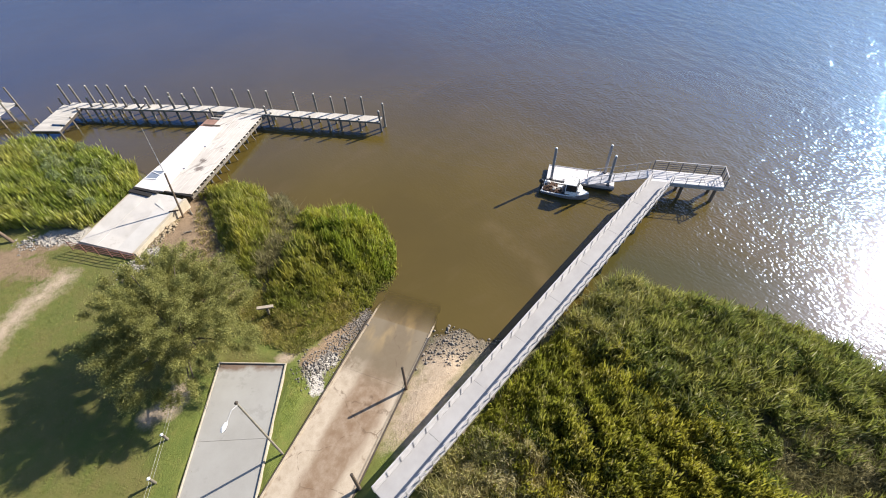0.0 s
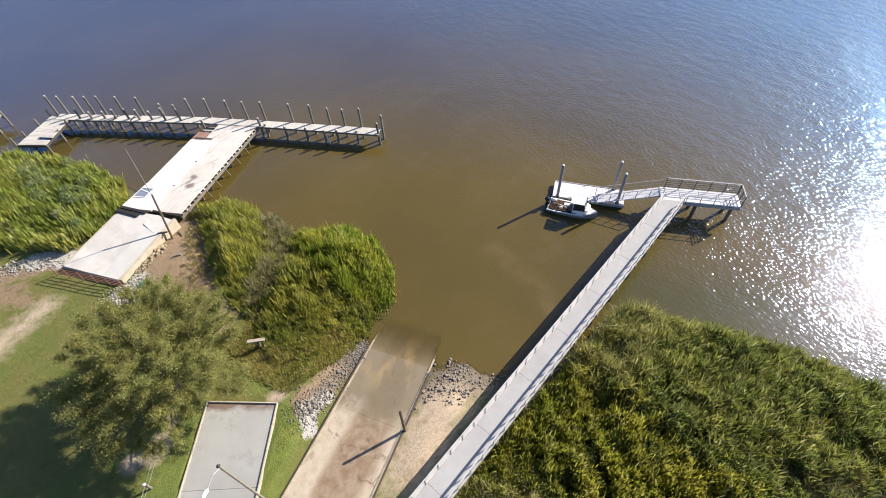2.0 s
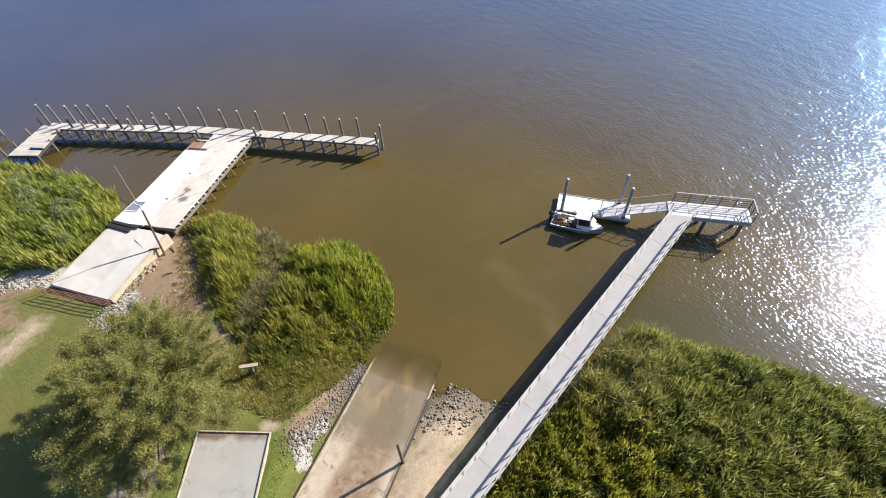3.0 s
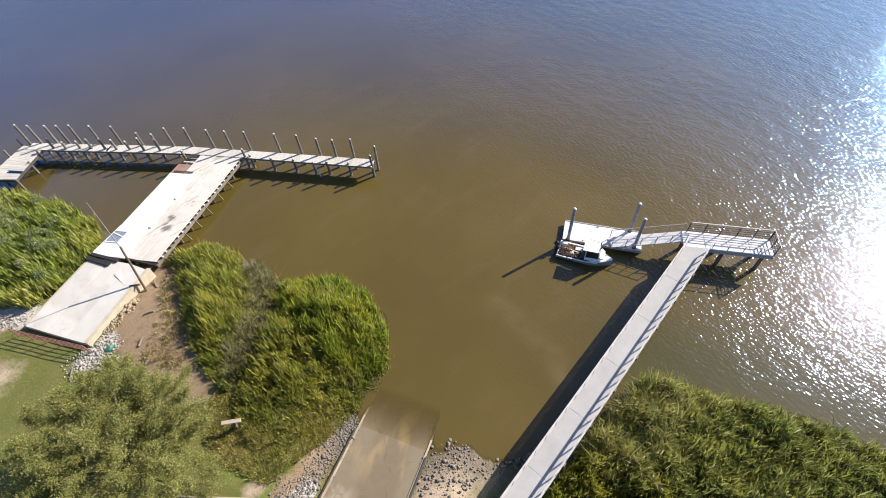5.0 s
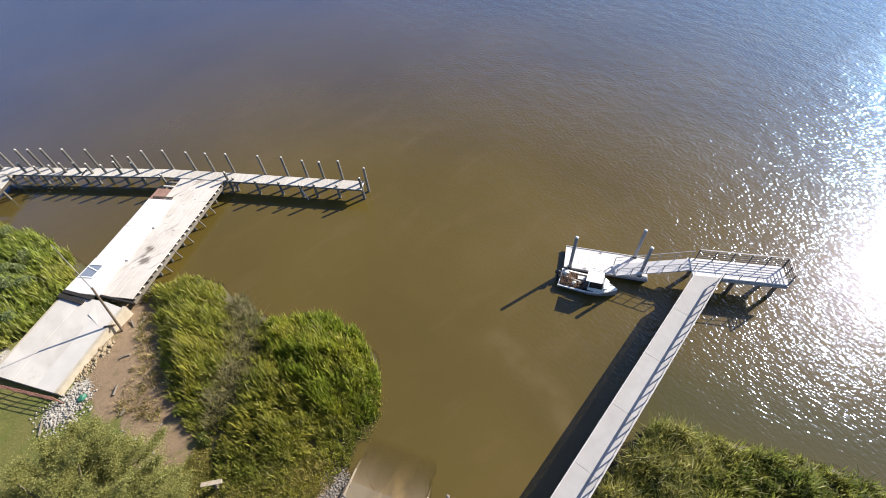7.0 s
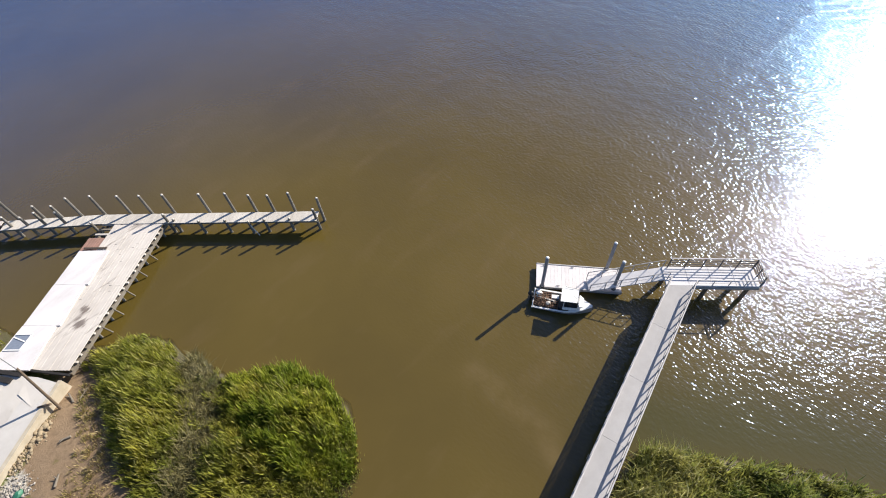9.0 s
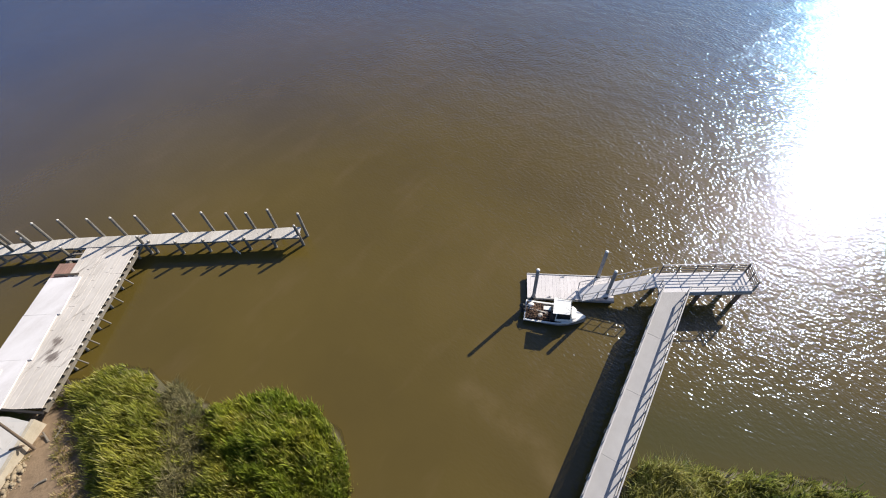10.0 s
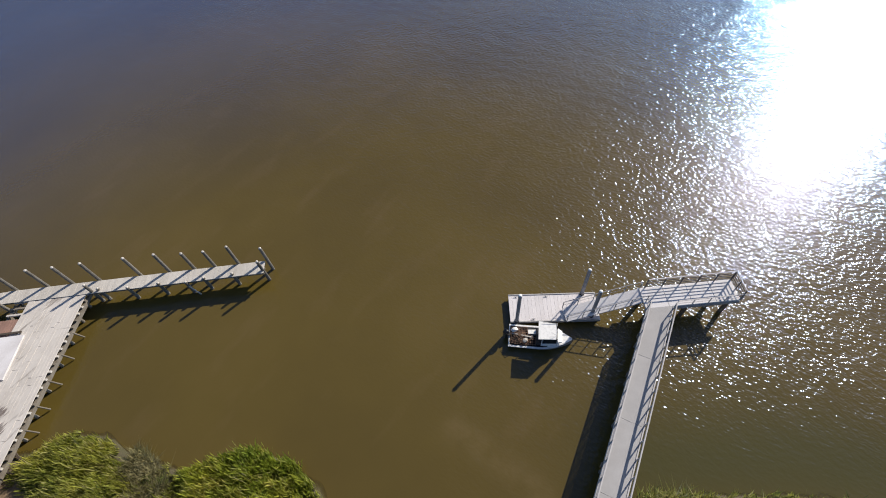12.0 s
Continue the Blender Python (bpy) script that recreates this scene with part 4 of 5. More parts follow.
FRONT = [(27.08, 40.96, 2.84), (25.38, 42.94, 1.75), (23.77, 44.70, 1.75), (22.71, 45.84, 1.7), (21.34, 47.69, 1.75), (19.71, 49.70, 1.8), (17.82, 52.23, 2.6), (18.23, 51.80, 1.8),
         (11.26, 60.40, 3.1), (9.91, 61.80, 3.2), (8.75, 63.21, 2.7), (7.64, 64.36, 2.9), (6.62, 65.50, 2.9), (5.49, 66.72, 2.8), (4.49, 67.77, 2.5), (3.29, 68.89, 2.5), (2.17, 70.18, 2.9), (12.94, 57.33, 2.3)]
for x, y, top in FRONT:
    dock_pile(x, y, top, (rng.uniform(-.06, .06), rng.uniform(-.06, .06)))
dock_pile(22.99, 44.93, 1.3, (-0.35, 0.55), 0.06, TIMBER, base=-1.0)

landing = thing("dock_landing", pose(0, 0, 0), "square bleached timber landing at the end of the catwalk", "dock")
LQ = [Vector((0.94, 71.01)), Vector((-0.42, 73.70)), Vector((-5.00, 69.73)), Vector((-2.41, 67.19))]
for k in range(22):
    a0, a1 = LQ[0].lerp(LQ[3], k / 22 + .001), LQ[0].lerp(LQ[3], (k + 1) / 22 - .002)
    b0, b1 = LQ[1].lerp(LQ[2], k / 22 + .001), LQ[1].lerp(LQ[2], (k + 1) / 22 - .002)
    if k in (16, 17):
        a0, a1 = a0.lerp(b0, 0.55), a1.lerp(b1, 0.5)
    bm = bmesh.new()
    zz = DZ + rng.uniform(-.015, .015)
    prism(bm, [tuple(a0), tuple(b0), tuple(b1), tuple(a1)], zz - 0.05, zz + 0.005)
    part("plank", bm, TIMBER, landing)
for i in range(4):
    a, b = LQ[i], LQ[(i + 1) % 4]
    bm = bmesh.new()
    beam(bm, (a.x, a.y, DZ - 0.2), (b.x, b.y, DZ - 0.2), 0.14, 0.28)
    part("fascia", bm, DARKWOOD, landing)
for x, y, top in ((0.58, 70.66, 1.9), (-0.62, 69.31, 1.7), (-2.41, 67.12, 1.5), (-5.11, 69.73, 2.5), (-3.88, 70.93, 2.2), (-2.11, 72.42, 2.4), (-0.54, 73.80, 2.4)):
    bm = bmesh.new()
    rod(bm, (x, y, -2.4), (x, y, top), 0.13, 0.11, 9)
    part("post", bm, GREYWOOD, landing)
for x, y, top in ((-7.41, 70.69, 1.7), (-6.76, 71.34, 0.5)):
    round_post((x, y, -0.4), (x - 0.1, y + 0.2, top), 0.13, GREYWOOD, "lone grey timber pile standing in the shallows", "mooring_pile", "pile", "lone piles")

far_dock = thing("far_dock", pose(-4.98, 78.64, 0, 0, 0, 130), "grey timber dock with tall piles further along the bank", "dock")
for k in range(34):
    bm = bmesh.new()
    box(bm, (0.27 * k, 0.0, 1.45), (0.27 * k + 0.255, 3.4, 1.5))
    part("plank", bm, TIMBER, far_dock)
for k, (x, y, top) in enumerate([(-0.1, 0.2, 3.9), (-0.1, 1.9, 3.9), (-0.1, 3.4, 2.2), (2.5, -0.1, 3.9), (2.5, 3.5, 2.2), (5.1, -0.1, 3.9), (5.1, 3.5, 2.2), (7.4, -0.1, 3.9)]):
    bm = bmesh.new()
    rod(bm, (x, y, -2.4), (x, y, top), 0.14, 0.11, 9)
    part("post", bm, GREYWOOD, far_dock)
for y in (0.3, 1.7, 3.1):
    bm = bmesh.new()
    box(bm, (0, y - .07, 1.2), (9.2, y + .07, 1.44))
    part("stringer", bm, GREYWOOD, far_dock)

# ---- walkway, platform, gangway ----
W0, W1 = Vector((2.60, 7.408)), Vector((40.56, 11.97))
WYAW = math.degrees(math.atan2((W1 - W0).y, (W1 - W0).x))
WLEN, WZ, WH = (W1 - W0).length, 2.1, 0.86
walkway = thing("walkway", pose(W0.x, W0.y, 0, 0, 0, WYAW), "long pale concrete walkway on piles with low metal railings", "walkway")
span = WLEN / 8
for k in range(8):
    bm = bmesh.new()
    box(bm, (k * span + 0.006, -WH + 0.06, WZ - 0.14), ((k + 1) * span - 0.006, WH - 0.06, WZ), bevel=0.006)
    part("deck_panel", bm, DECK, walkway)
for side in (-1, 1):
    bm = bmesh.new()
    box(bm, (0, side * (WH - 0.055), WZ - 0.3), (WLEN, side * (WH + 0.02), WZ + 0.06))
    part("edge_beam", bm, PALERAIL, walkway, "pale metal edge beam")
for k in range(1, 12):
    x = k * WLEN / 12
    bm = bmesh.new()
    box(bm, (x - 0.14, -WH - 0.1, WZ - 0.55), (x + 0.14, WH + 0.1, WZ - 0.15))
    part("pile_cap", bm, GREYWOOD, walkway)
    for side in (-1, 1):
        bm = bmesh.new()
        rod(bm, (x, side * 0.62, -2.4), (x, side * 0.62, WZ - 0.5), 0.16, 0.15, 10)
        part("post", bm, GREYWOOD, walkway)


def railing(parent, a, b, height=1.05, bars=(0.35, 0.7), gap=1.5, mat=None, top=(0.09, 0.05), thick=0.018, flat=False, bar=(0.035, 0.018), top_mat=None, post=0.025):
    """Posts, a top rail and middle bars between two places."""
    a, b = Vector(a), Vector(b)
    n = max(1, round((b - a).length / gap))
    for k in range(n + 1):
        at = a.lerp(b, k / n)
        bm = bmesh.new()
        box(bm, (at.x - post, at.y - post, at.z - 0.1), (at.x + post, at.y + post, at.z + height))
        part("post", bm, mat or ALU, parent)
    for h in bars:
        bm = bmesh.new()
        if flat:
            beam(bm, a + Vector((0, 0, h)), b + Vector((0, 0, h)), *bar)
        else:
            rod(bm, a + Vector((0, 0, h)), b + Vector((0, 0, h)), thick, seg=6)
        part("bar", bm, mat or ALU, parent)
    bm = bmesh.new()
    beam(bm, a + Vector((0, 0, height)), b + Vector((0, 0, height)), *top)
    part("top_rail", bm, top_mat or mat or ALU, parent)


for side in (-1, 1):
    railing(walkway, (0.0, side * (WH - 0.02), WZ + 0.08), (WLEN - (0.9 if side > 0 else 0.2), side * (WH - 0.02), WZ + 0.08), 0.95, (0.10, 0.215, 0.33, 0.445, 0.56, 0.675, 0.79) if side > 0 else (0.75, 0.83), 1.15, PALERAIL, (0.075, 0.05), 0.023 if side > 0 else 0.03, post=0.035)

PE = Vector((0.606, -0.7955))
PLAT_M = Matrix(((PE.x, -PE.y, 0, 40.90), (PE.y, PE.x, 0, 13.86), (0, 0, 1, 0), (0, 0, 0, 1)))
platform = thing("fishing_platform", PLAT_M, "pale fishing platform with grey railings at the end of the walkway", "platform")
PLEN, PWID = 7.0, 1.78
for k in range(4):
    bm = bmesh.new()
    box(bm, (k * PLEN / 4 + 0.01, -PWID, WZ - 0.14), ((k + 1) * PLEN / 4 - 0.01, 0, WZ + 0.004), bevel=0.01)
    part("deck_panel", bm, PLATDECK, platform)
for y in (-PWID, 0):
    bm = bmesh.new()
    box(bm, (0, y - 0.06, WZ - 0.42), (PLEN, y + 0.06, WZ - 0.15))
    part("edge_beam", bm, ALU, platform)
for x in (0.5, 3.3, 6.4):
    for y in (-1.55, -0.2):
        bm = bmesh.new()
        rod(bm, (x, y, -2.5), (x, y, WZ - 0.15), 0.17, 0.16, 10)
        part("post", bm, POLEWOOD, platform)
railing(platform, (0.45, -0.06, WZ), (PLEN, -0.06, WZ), 1.2, (0.2, 0.44, 0.68, 0.92), 1.25, BACKLITRAIL, (0.08, 0.045), flat=True, bar=(0.03, 0.06), top_mat=PALERAIL, post=0.03)
railing(platform, (PLEN - 0.05, -0.06, WZ), (PLEN - 0.05, 0.04 - PWID, WZ), 1.2, (0.24, 0.48, 0.72, 0.96), 0.88, BACKLITRAIL, (0.08, 0.045), flat=True, bar=(0.03, 0.06), top_mat=PALERAIL, post=0.03)
railing(platform, (PLEN, -PWID, WZ), (2.2, -PWID, WZ), 0.75, (0.35,), 1.25, PALERAIL, (0.07, 0.04), flat=True)

GA, GB = Vector((40.54, 13.33, WZ - 0.02)), Vector((36.72, 17.78, 0.66))
gl = Vector((GB - GA).to_2d()).length
gyaw = math.atan2((GB - GA).y, (GB - GA).x)
gangway = thing("gangway", Matrix.Translation((GA.x, GA.y, 0)) @ Euler((0, 0, gyaw)).to_matrix().to_4x4(), "pale aluminium gangway sloping down to the floating dock", "gangway")
bm = bmesh.new()
prism(bm, [(0, -0.6), (gl, -0.6), (gl, 0.6), (0, 0.6)], [WZ - 0.12, 0.56, 0.56, WZ - 0.12], [WZ - 0.02, 0.66, 0.66, WZ - 0.02])
part("deck_panel", bm, PLATDECK, gangway)
for side in (-0.6, 0.6):
    railing(gangway, (0.05, side, WZ), (gl, side, 0.7), 0.9, (0.45,), 1.3, None, (0.05, 0.04), 0.012)

FG = Vector((0.545, -0.8384))
FLOAT_M = Matrix(((FG.x, -FG.y, 0, 36.06), (FG.y, FG.x, 0, 22.35), (0, 0, 1, 0), (0, 0, 0, 1)))
floating = thing("floating_dock", FLOAT_M, "pale floating dock moored between three steel piles", "floating dock")
bm = bmesh.new()
box(bm, (0.003, -2.3, 0.40), (0.297, 0, 0.48), bevel=0.004)
float_plank = bpy.data.meshes.new("plank")
bm.to_mesh(float_plank)
bm.free()
float_plank.materials.append(FLOATDECK)
for k in range(23):
    piece("plank", float_plank, floating, Matrix.Translation((k * 0.3, 0, 0.001 * (k % 3))))
for y in (-2.1, -1.1, -0.2):
    bm = bmesh.new()
    box(bm, (0.05, y - 0.06, 0.356), (6.85, y + 0.06, 0.399))
    part("joist", bm, GREYWOOD, floating)
bm = bmesh.new()
box(bm, (0.05, -2.25, -0.3), (6.85, -0.05, 0.355), bevel=0.05)
part("float", bm, RUBBER, floating)
for y in (-2.34, 0.04):
    bm = bmesh.new()
    box(bm, (0, y - 0.05, 0.28), (6.9, y + 0.05, 0.53), bevel=0.015)
    part("rub_rail", bm, ALU, floating)
for u, v in ((0.6, -0.15), (3.0, -0.15), (4.6, -2.15), (1.8, -2.15)):
    bm = bmesh.new()
    rod(bm, (u - 0.15, v, 0.55), (u + 0.15, v, 0.55), 0.025)
    rod(bm, (u, v, 0.46), (u, v, 0.55), 0.03)
    part("cleat", bm, STEEL, floating)


def mooring(x, y, top):
    t = thing("steel_pile", Matrix.Translation((x, y, 0)), "thick grey steel mooring pile with a white cone cap", "pile", "mooring piles")
    bm = bmesh.new()
    rod(bm, (0, 0, -2.5), (0, 0, top), 0.138, 0.138, 16)
    part("shaft", bm, PILESTEEL, t)
    bm = bmesh.new()
    rod(bm, (0, 0, top), (0, 0, top + 0.08), 0.14, 0.07, 16)
    part("cap", bm, CAPWHITE, t, "white cone cap")
    bm = bmesh.new()
    rod(bm, (0, 0, 0.44), (0, 0, 0.56), 0.19, 0.19, 16)
    part("collar", bm, RUBBER, t)


for x, y, top in ((34.42, 20.70, 4.45), (39.25, 17.42, 4.02), (37.80, 16.02, 4.22)):
    mooring(x, y, top)

# ---- boat ----
BH = Vector((0.431, -0.9023))
boat = thing("fishing_skiff", Matrix(((BH.x, -BH.y, 0, 33.08), (BH.y, BH.x, 0, 20.67), (0, 0, 1, 0), (0, 0, 0, 1))), "small white work skiff with a cabin, tied to the floating dock", "boat")
BL = 4.75


def hull_at(k):
    """Half breadth, keel and rim height along the hull, from stern to bow."""
    half = 0.91 * (1 - max(0.0, (k - 0.5) / 0.5) ** 1.9)
    return max(half, 0.012), -0.22 + 0.45 * max(0, k - 0.7) ** 1.3, 0.42 + 0.34 * k * k


bm = bmesh.new()
rings = []
for k in np.linspace(0, 1, 15):
    half, keel, rim = hull_at(k)
    x = k * BL
    prof = [(0, keel), (half * 0.75, keel + 0.12), (half * 0.92, 0.14), (half, rim), (half - min(0.10, half * 0.6), rim), (half * 0.84 - min(0.1, half * .5) * 0.6, 0.1), (0, 0.07)]
    left = [bm.verts.new((x, y, z)) for y, z in prof]
    right = [bm.verts.new((x, -y, z)) for y, z in prof[1:-1]]
    rings.append(left + right[::-1])
for a, b in zip(rings[:-1], rings[1:]):
    n = len(a)
    for i in range(n):
        j = (i + 1) % n
        bm.faces.new((a[i], a[j], b[j], b[i]))
bm.faces.new(rings[0])
bm.faces.new(rings[-1][::-1])
bmesh.ops.recalc_face_normals(bm, faces=bm.faces)
# grey tone stands in for the shade on the hull's side
part("hull", bm, worn("shaded_hull_paint", (0.22, 0.205, 0.20), (0.15, 0.14, 0.135), (0.30, 0.29, 0.28), 2.5, 0.6, vary=0.05), boat, "hull toned grey to imitate its shaded side")
for side in (-1, 1):
    bm = bmesh.new()
    rings = []
    for k in np.linspace(0, 0.985, 16):
        half, _, rim = hull_at(k)
        inner = max(half - 0.11, 0.0)
        rings.append([bm.verts.new((k * BL, side * y, z)) for y, z in ((inner, rim - 0.01), (half + 0.025, rim - 0.01), (half + 0.025, rim + 0.035), (inner, rim + 0.035))])
    for a, b in zip(rings[:-1], rings[1:]):
        for m in range(4):
            bm.faces.new((a[m], a[(m + 1) % 4], b[(m + 1) % 4], b[m]))
    bm.faces.new(rings[0])
    bm.faces.new(rings[-1][::-1])
    bmesh.ops.recalc_face_normals(bm, faces=bm.faces)
    part("gunwale", bm, WHITEPAINT, boat, "white gunwale")
bm = bmesh.new()
prism(bm, [(0.08, -0.68), (2.6, -0.70), (2.6, 0.70), (0.08, 0.68)], 0.105, 0.135)
part("cockpit_floor", bm, worn("cockpit_brown", (0.03, 0.022, 0.018), (0.018, 0.014, 0.012), (0.07, 0.045, 0.035), 5.0, vary=0.1), boat)
bm = bmesh.new()
fore = [(2.9, -0.84), (3.4, -0.72), (3.9, -0.50), (4.35, -0.25), (4.70, 0), (4.35, 0.25), (3.9, 0.50), (3.4, 0.72), (2.9, 0.84)]
prism(bm, fore, 0.42, [0.42 + 0.075 * p[0] for p in fore])
part("foredeck", bm, WHITEPAINT, boat)
bm = bmesh.new()
box(bm, (0.0, -0.86, 0.15), (0.09, 0.86, 0.46), bevel=0.02)
part("transom", bm, WHITEPAINT, boat)
for side in (-1, 1):
    bm = bmesh.new()
    prism(bm, [(2.45, side * 0.70 - 0.025), (3.55, side * 0.58 - 0.025), (3.55, side * 0.58 + 0.025), (2.45, side * 0.70 + 0.025)], 0.6, [0.92, 0.98, 0.98, 0.92])
    part("cabin_side", bm, WHITEPAINT, boat)
    bm = bmesh.new()
    prism(bm, [(2.52, side * 0.69 - 0.012), (3.5, side * 0.585 - 0.012), (3.5, side * 0.585 + 0.012), (2.52, side * 0.69 + 0.012)], 0.98, [1.82, 1.78, 1.78, 1.82])
    part("side_window", bm, GLASS, boat, "dark side window")
bm = bmesh.new()
prism(bm, [(3.55, -0.6), (3.95, -0.42), (3.95, 0.42), (3.55, 0.6)], 0.9, [1.2, 1.02, 1.02, 1.2])
part("cabin_trunk", bm, WHITEPAINT, boat)
bm = bmesh.new()
a = [bm.verts.new(p) for p in ((3.62, -0.56, 1.19), (3.62, 0.56, 1.19), (3.42, 0.54, 1.84), (3.42, -0.54, 1.84))]
b = [bm.verts.new((v.co.x - 0.03, v.co.y, v.co.z)) for v in a]
bm.faces.new(a)
bm.faces.new(b[::-1])
for i in range(4):
    bm.faces.new((a[i], b[i], b[(i + 1) % 4], a[(i + 1) % 4]))
part("windscreen", bm, GLASS, boat)
for x, y in ((2.42, -0.72), (2.42, 0.72), (3.45, -0.58), (3.45, 0.58), (3.46, 0.0)):
    bm = bmesh.new()
    rod(bm, (x + (0.15 if x > 3 else 0), y, 0.65), (x, y, 1.88), 0.03)
    part("cabin_post", bm, WHITEPAINT, boat)
bm = bmesh.new()
prism(bm, [(2.12, -0.80), (3.38, -0.70), (3.44, 0.0), (3.38, 0.58), (2.12, 0.66)], 1.84, [1.88, 1.90, 1.92, 1.90, 1.88])
roof = part("roof", bm, WHITEPAINT, boat, "white cabin roof")
bm = bmesh.new()
rod(bm, (3.4, 0.55, 1.95), (2.4, 0.55, 1.97), 0.015)
rod(bm, (3.4, -0.4, 1.95), (3.0, -0.4, 2.35), 0.012)
part("aerial", bm, STEEL, roof)
bm = bmesh.new()
box(bm, (2.05, -0.66, 0.14), (2.5, 0.66, 0.72), bevel=0.03)
part("console", bm, BLACK, boat)
motor = new("outboard_motor")
motor.parent = boat
bm = bmesh.new()
blob(bm, (-0.22, 0, 0.95), (0.26, 0.19, 0.28), 3, 2, 0.06)
part("cowling", bm, BLACK, motor, "black engine cowling")
bm = bmesh.new()
box(bm, (-0.28, -0.07, -0.5), (-0.1, 0.07, 0.75), bevel=0.02)
box(bm, (-0.1, -0.13, 0.45), (0.06, 0.13, 0.66))
part("leg", bm, BLACK, motor)

def trap_mesh():
    bm = bmesh.new()
    sx, sy, sz = 0.3, 0.3, 0.2
    for k in range(4):
        f = -1 + k * 2 / 3
        for z in (0.0, 2 * sz):
            beam(bm, (-sx, f * sy, z), (sx, f * sy, z), 0.022, 0.022)
            beam(bm, (f * sx, -sy, z), (f * sx, sy, z), 0.022, 0.022)
        for sgn in (-1, 1):
            rod(bm, (f * sx, sgn * sy, 0), (f * sx, sgn * sy, 2 * sz), 0.012, seg=4)
            rod(bm, (sgn * sx, f * sy, 0), (sgn * sx, f * sy, 2 * sz), 0.012, seg=4)
    box(bm, (-0.1, -0.1, 0.02), (0.1, 0.1, 0.2))
    return bm


BOAT_M = boat.matrix_world.copy()
first = solo("crab_trap", trap_mesh(), TRAP, BOAT_M @ pose(0.45, 0.30, 0.14, 0, 0, 6), "rusty brown wire crab trap in the skiff's cockpit", "crab trap", "traps in the skiff")
for x, y, z, rz in ((0.45, -0.38, 0.14, -14), (1.12, 0.36, 0.14, 9), (1.16, -0.40, 0.14, 22), (1.72, -0.36, 0.14, 3), (0.8, -0.05, 0.55, 35)):
    copy_thing(first, BOAT_M @ pose(x, y, z, 0, 0, rz))
bm = bmesh.new()
blob(bm, (0, 0, 0.16), (0.28, 0.2, 0.17), 6, 2, 0.25)
solo("sack", bm, CAPWHITE, BOAT_M @ pose(0.42, 0.36, 0.55, 0, 0, 20), "crumpled white sack lying on a trap", "sack")
bm = bmesh.new()
rod(bm, (0, 0, 0), (0, 0, 0.3), 0.13, 0.16, 12)
solo("bucket", bm, plain("grey_plastic", (0.10, 0.09, 0.085), 0.5), BOAT_M @ pose(1.75, 0.0, 0.14), "dark grey plastic bucket in the skiff", "bucket")


bm = bmesh.new()
box(bm, (-0.3, -0.17, 0), (0.3, 0.17, 0.32), bevel=0.03)
cooler = solo("cooler", bm, CAPWHITE, BOAT_M @ pose(1.75, 0.42, 0.14, 0, 0, 6), "white plastic cooler box in the skiff", "cooler")
bm = bmesh.new()
box(bm, (-0.31, -0.18, 0.325), (0.31, 0.18, 0.37), bevel=0.015)
part("lid", bm, WHITEPAINT, cooler)
bm = bmesh.new()
box(bm, (-0.75, -0.05, 0), (0.75, 0.05, 0.05), bevel=0.01)
solo("plank", bm, BLEACHED, BOAT_M @ pose(0.95, 0.02, 0.56, 0, 0, -7), "pale plank lying across the crab traps", "plank")
bm = bmesh.new()
blob(bm, (0, 0, 0.12), (0.22, 0.17, 0.13), 9, 2, 0.3)
solo("sack", bm, BLEACHED, BOAT_M @ pose(1.25, -0.42, 0.55, 0, 0, 50), "crumpled grey sack lying on a trap", "sack")


# ---- stones ----
def stones(name, line, spread, count, size, material, label, seed, dip=0.3):
    """A heap of loose stones along a line, as one body."""
    r = np.random.default_rng(seed)
    bm = bmesh.new()
    bmesh.ops.create_icosphere(bm, subdivisions=1, radius=1)
    bm.verts.ensure_lookup_table()
    base = np.array([v.co[:] for v in bm.verts])
    faces = np.array([[v.index for v in f.verts] for f in bm.faces])
    bm.free()
    line = np.asarray(line, float)
    seg = r.integers(0, len(line) - 1, count)
    at = line[seg] + (line[seg + 1] - line[seg]) * r.random((count, 1)) + r.normal(0, spread, (count, 2))
    z = land_z(at[:, 0], at[:, 1])
    s = size * np.exp(r.normal(0, 0.42, count))
    squash = r.uniform(0.55, 1.25, (count, 1, 3)) * np.array((1, 1, 0.7))
    turn = r.uniform(0, 6.28, count)
    rough = 1 + r.normal(0, 0.24, (count, len(base), 1))
    v = base[None] * rough * squash * s[:, None, None]
    c, n = np.cos(turn)[:, None], np.sin(turn)[:, None]
    v = np.stack([v[..., 0] * c - v[..., 1] * n, v[..., 0] * n + v[..., 1] * c, v[..., 2]], -1)
    v += np.stack([at[:, 0], at[:, 1], z + s * dip], -1)[:, None]
    t = faces[None] + (np.arange(count) * len(base))[:, None, None]
    ob = new(name, tri_mesh(name, v.reshape(-1, 3), t.reshape(-1, 3), material))
    return tagged(ob, label, "rocks", kind="stuff")


stones("rubble", [(3.4, 17.1), (4.0, 18.3), (5.9, 18.7)], 0.42, 260, 0.034, SHELLROCK, "pale broken gravel beside the boat ramp", 41)
stones("riprap", [(3.49, 18.36), (5.12, 18.78), (7.36, 19.44), (9.38, 20.19), (10.38, 20.68)], 0.5, 2200, 0.046, ROCK, "grey broken riprap stones beside the boat ramp", 1)
stones("riprap", [(10.52, 14.07), (12.66, 13.91), (14.60, 14.65), (14.48, 13.00), (12.36, 12.86), (15.28, 11.61)], 0.62, 380, 0.062, SHORESTONE, "grey broken stones scattered on the sandy shore", 2)
stones("riprap", [(15.50, 11.63), (17.90, 10.34), (20.70, 9.48)], 0.45, 260, 0.062, SHORESTONE, "grey broken stones under the walkway", 9)
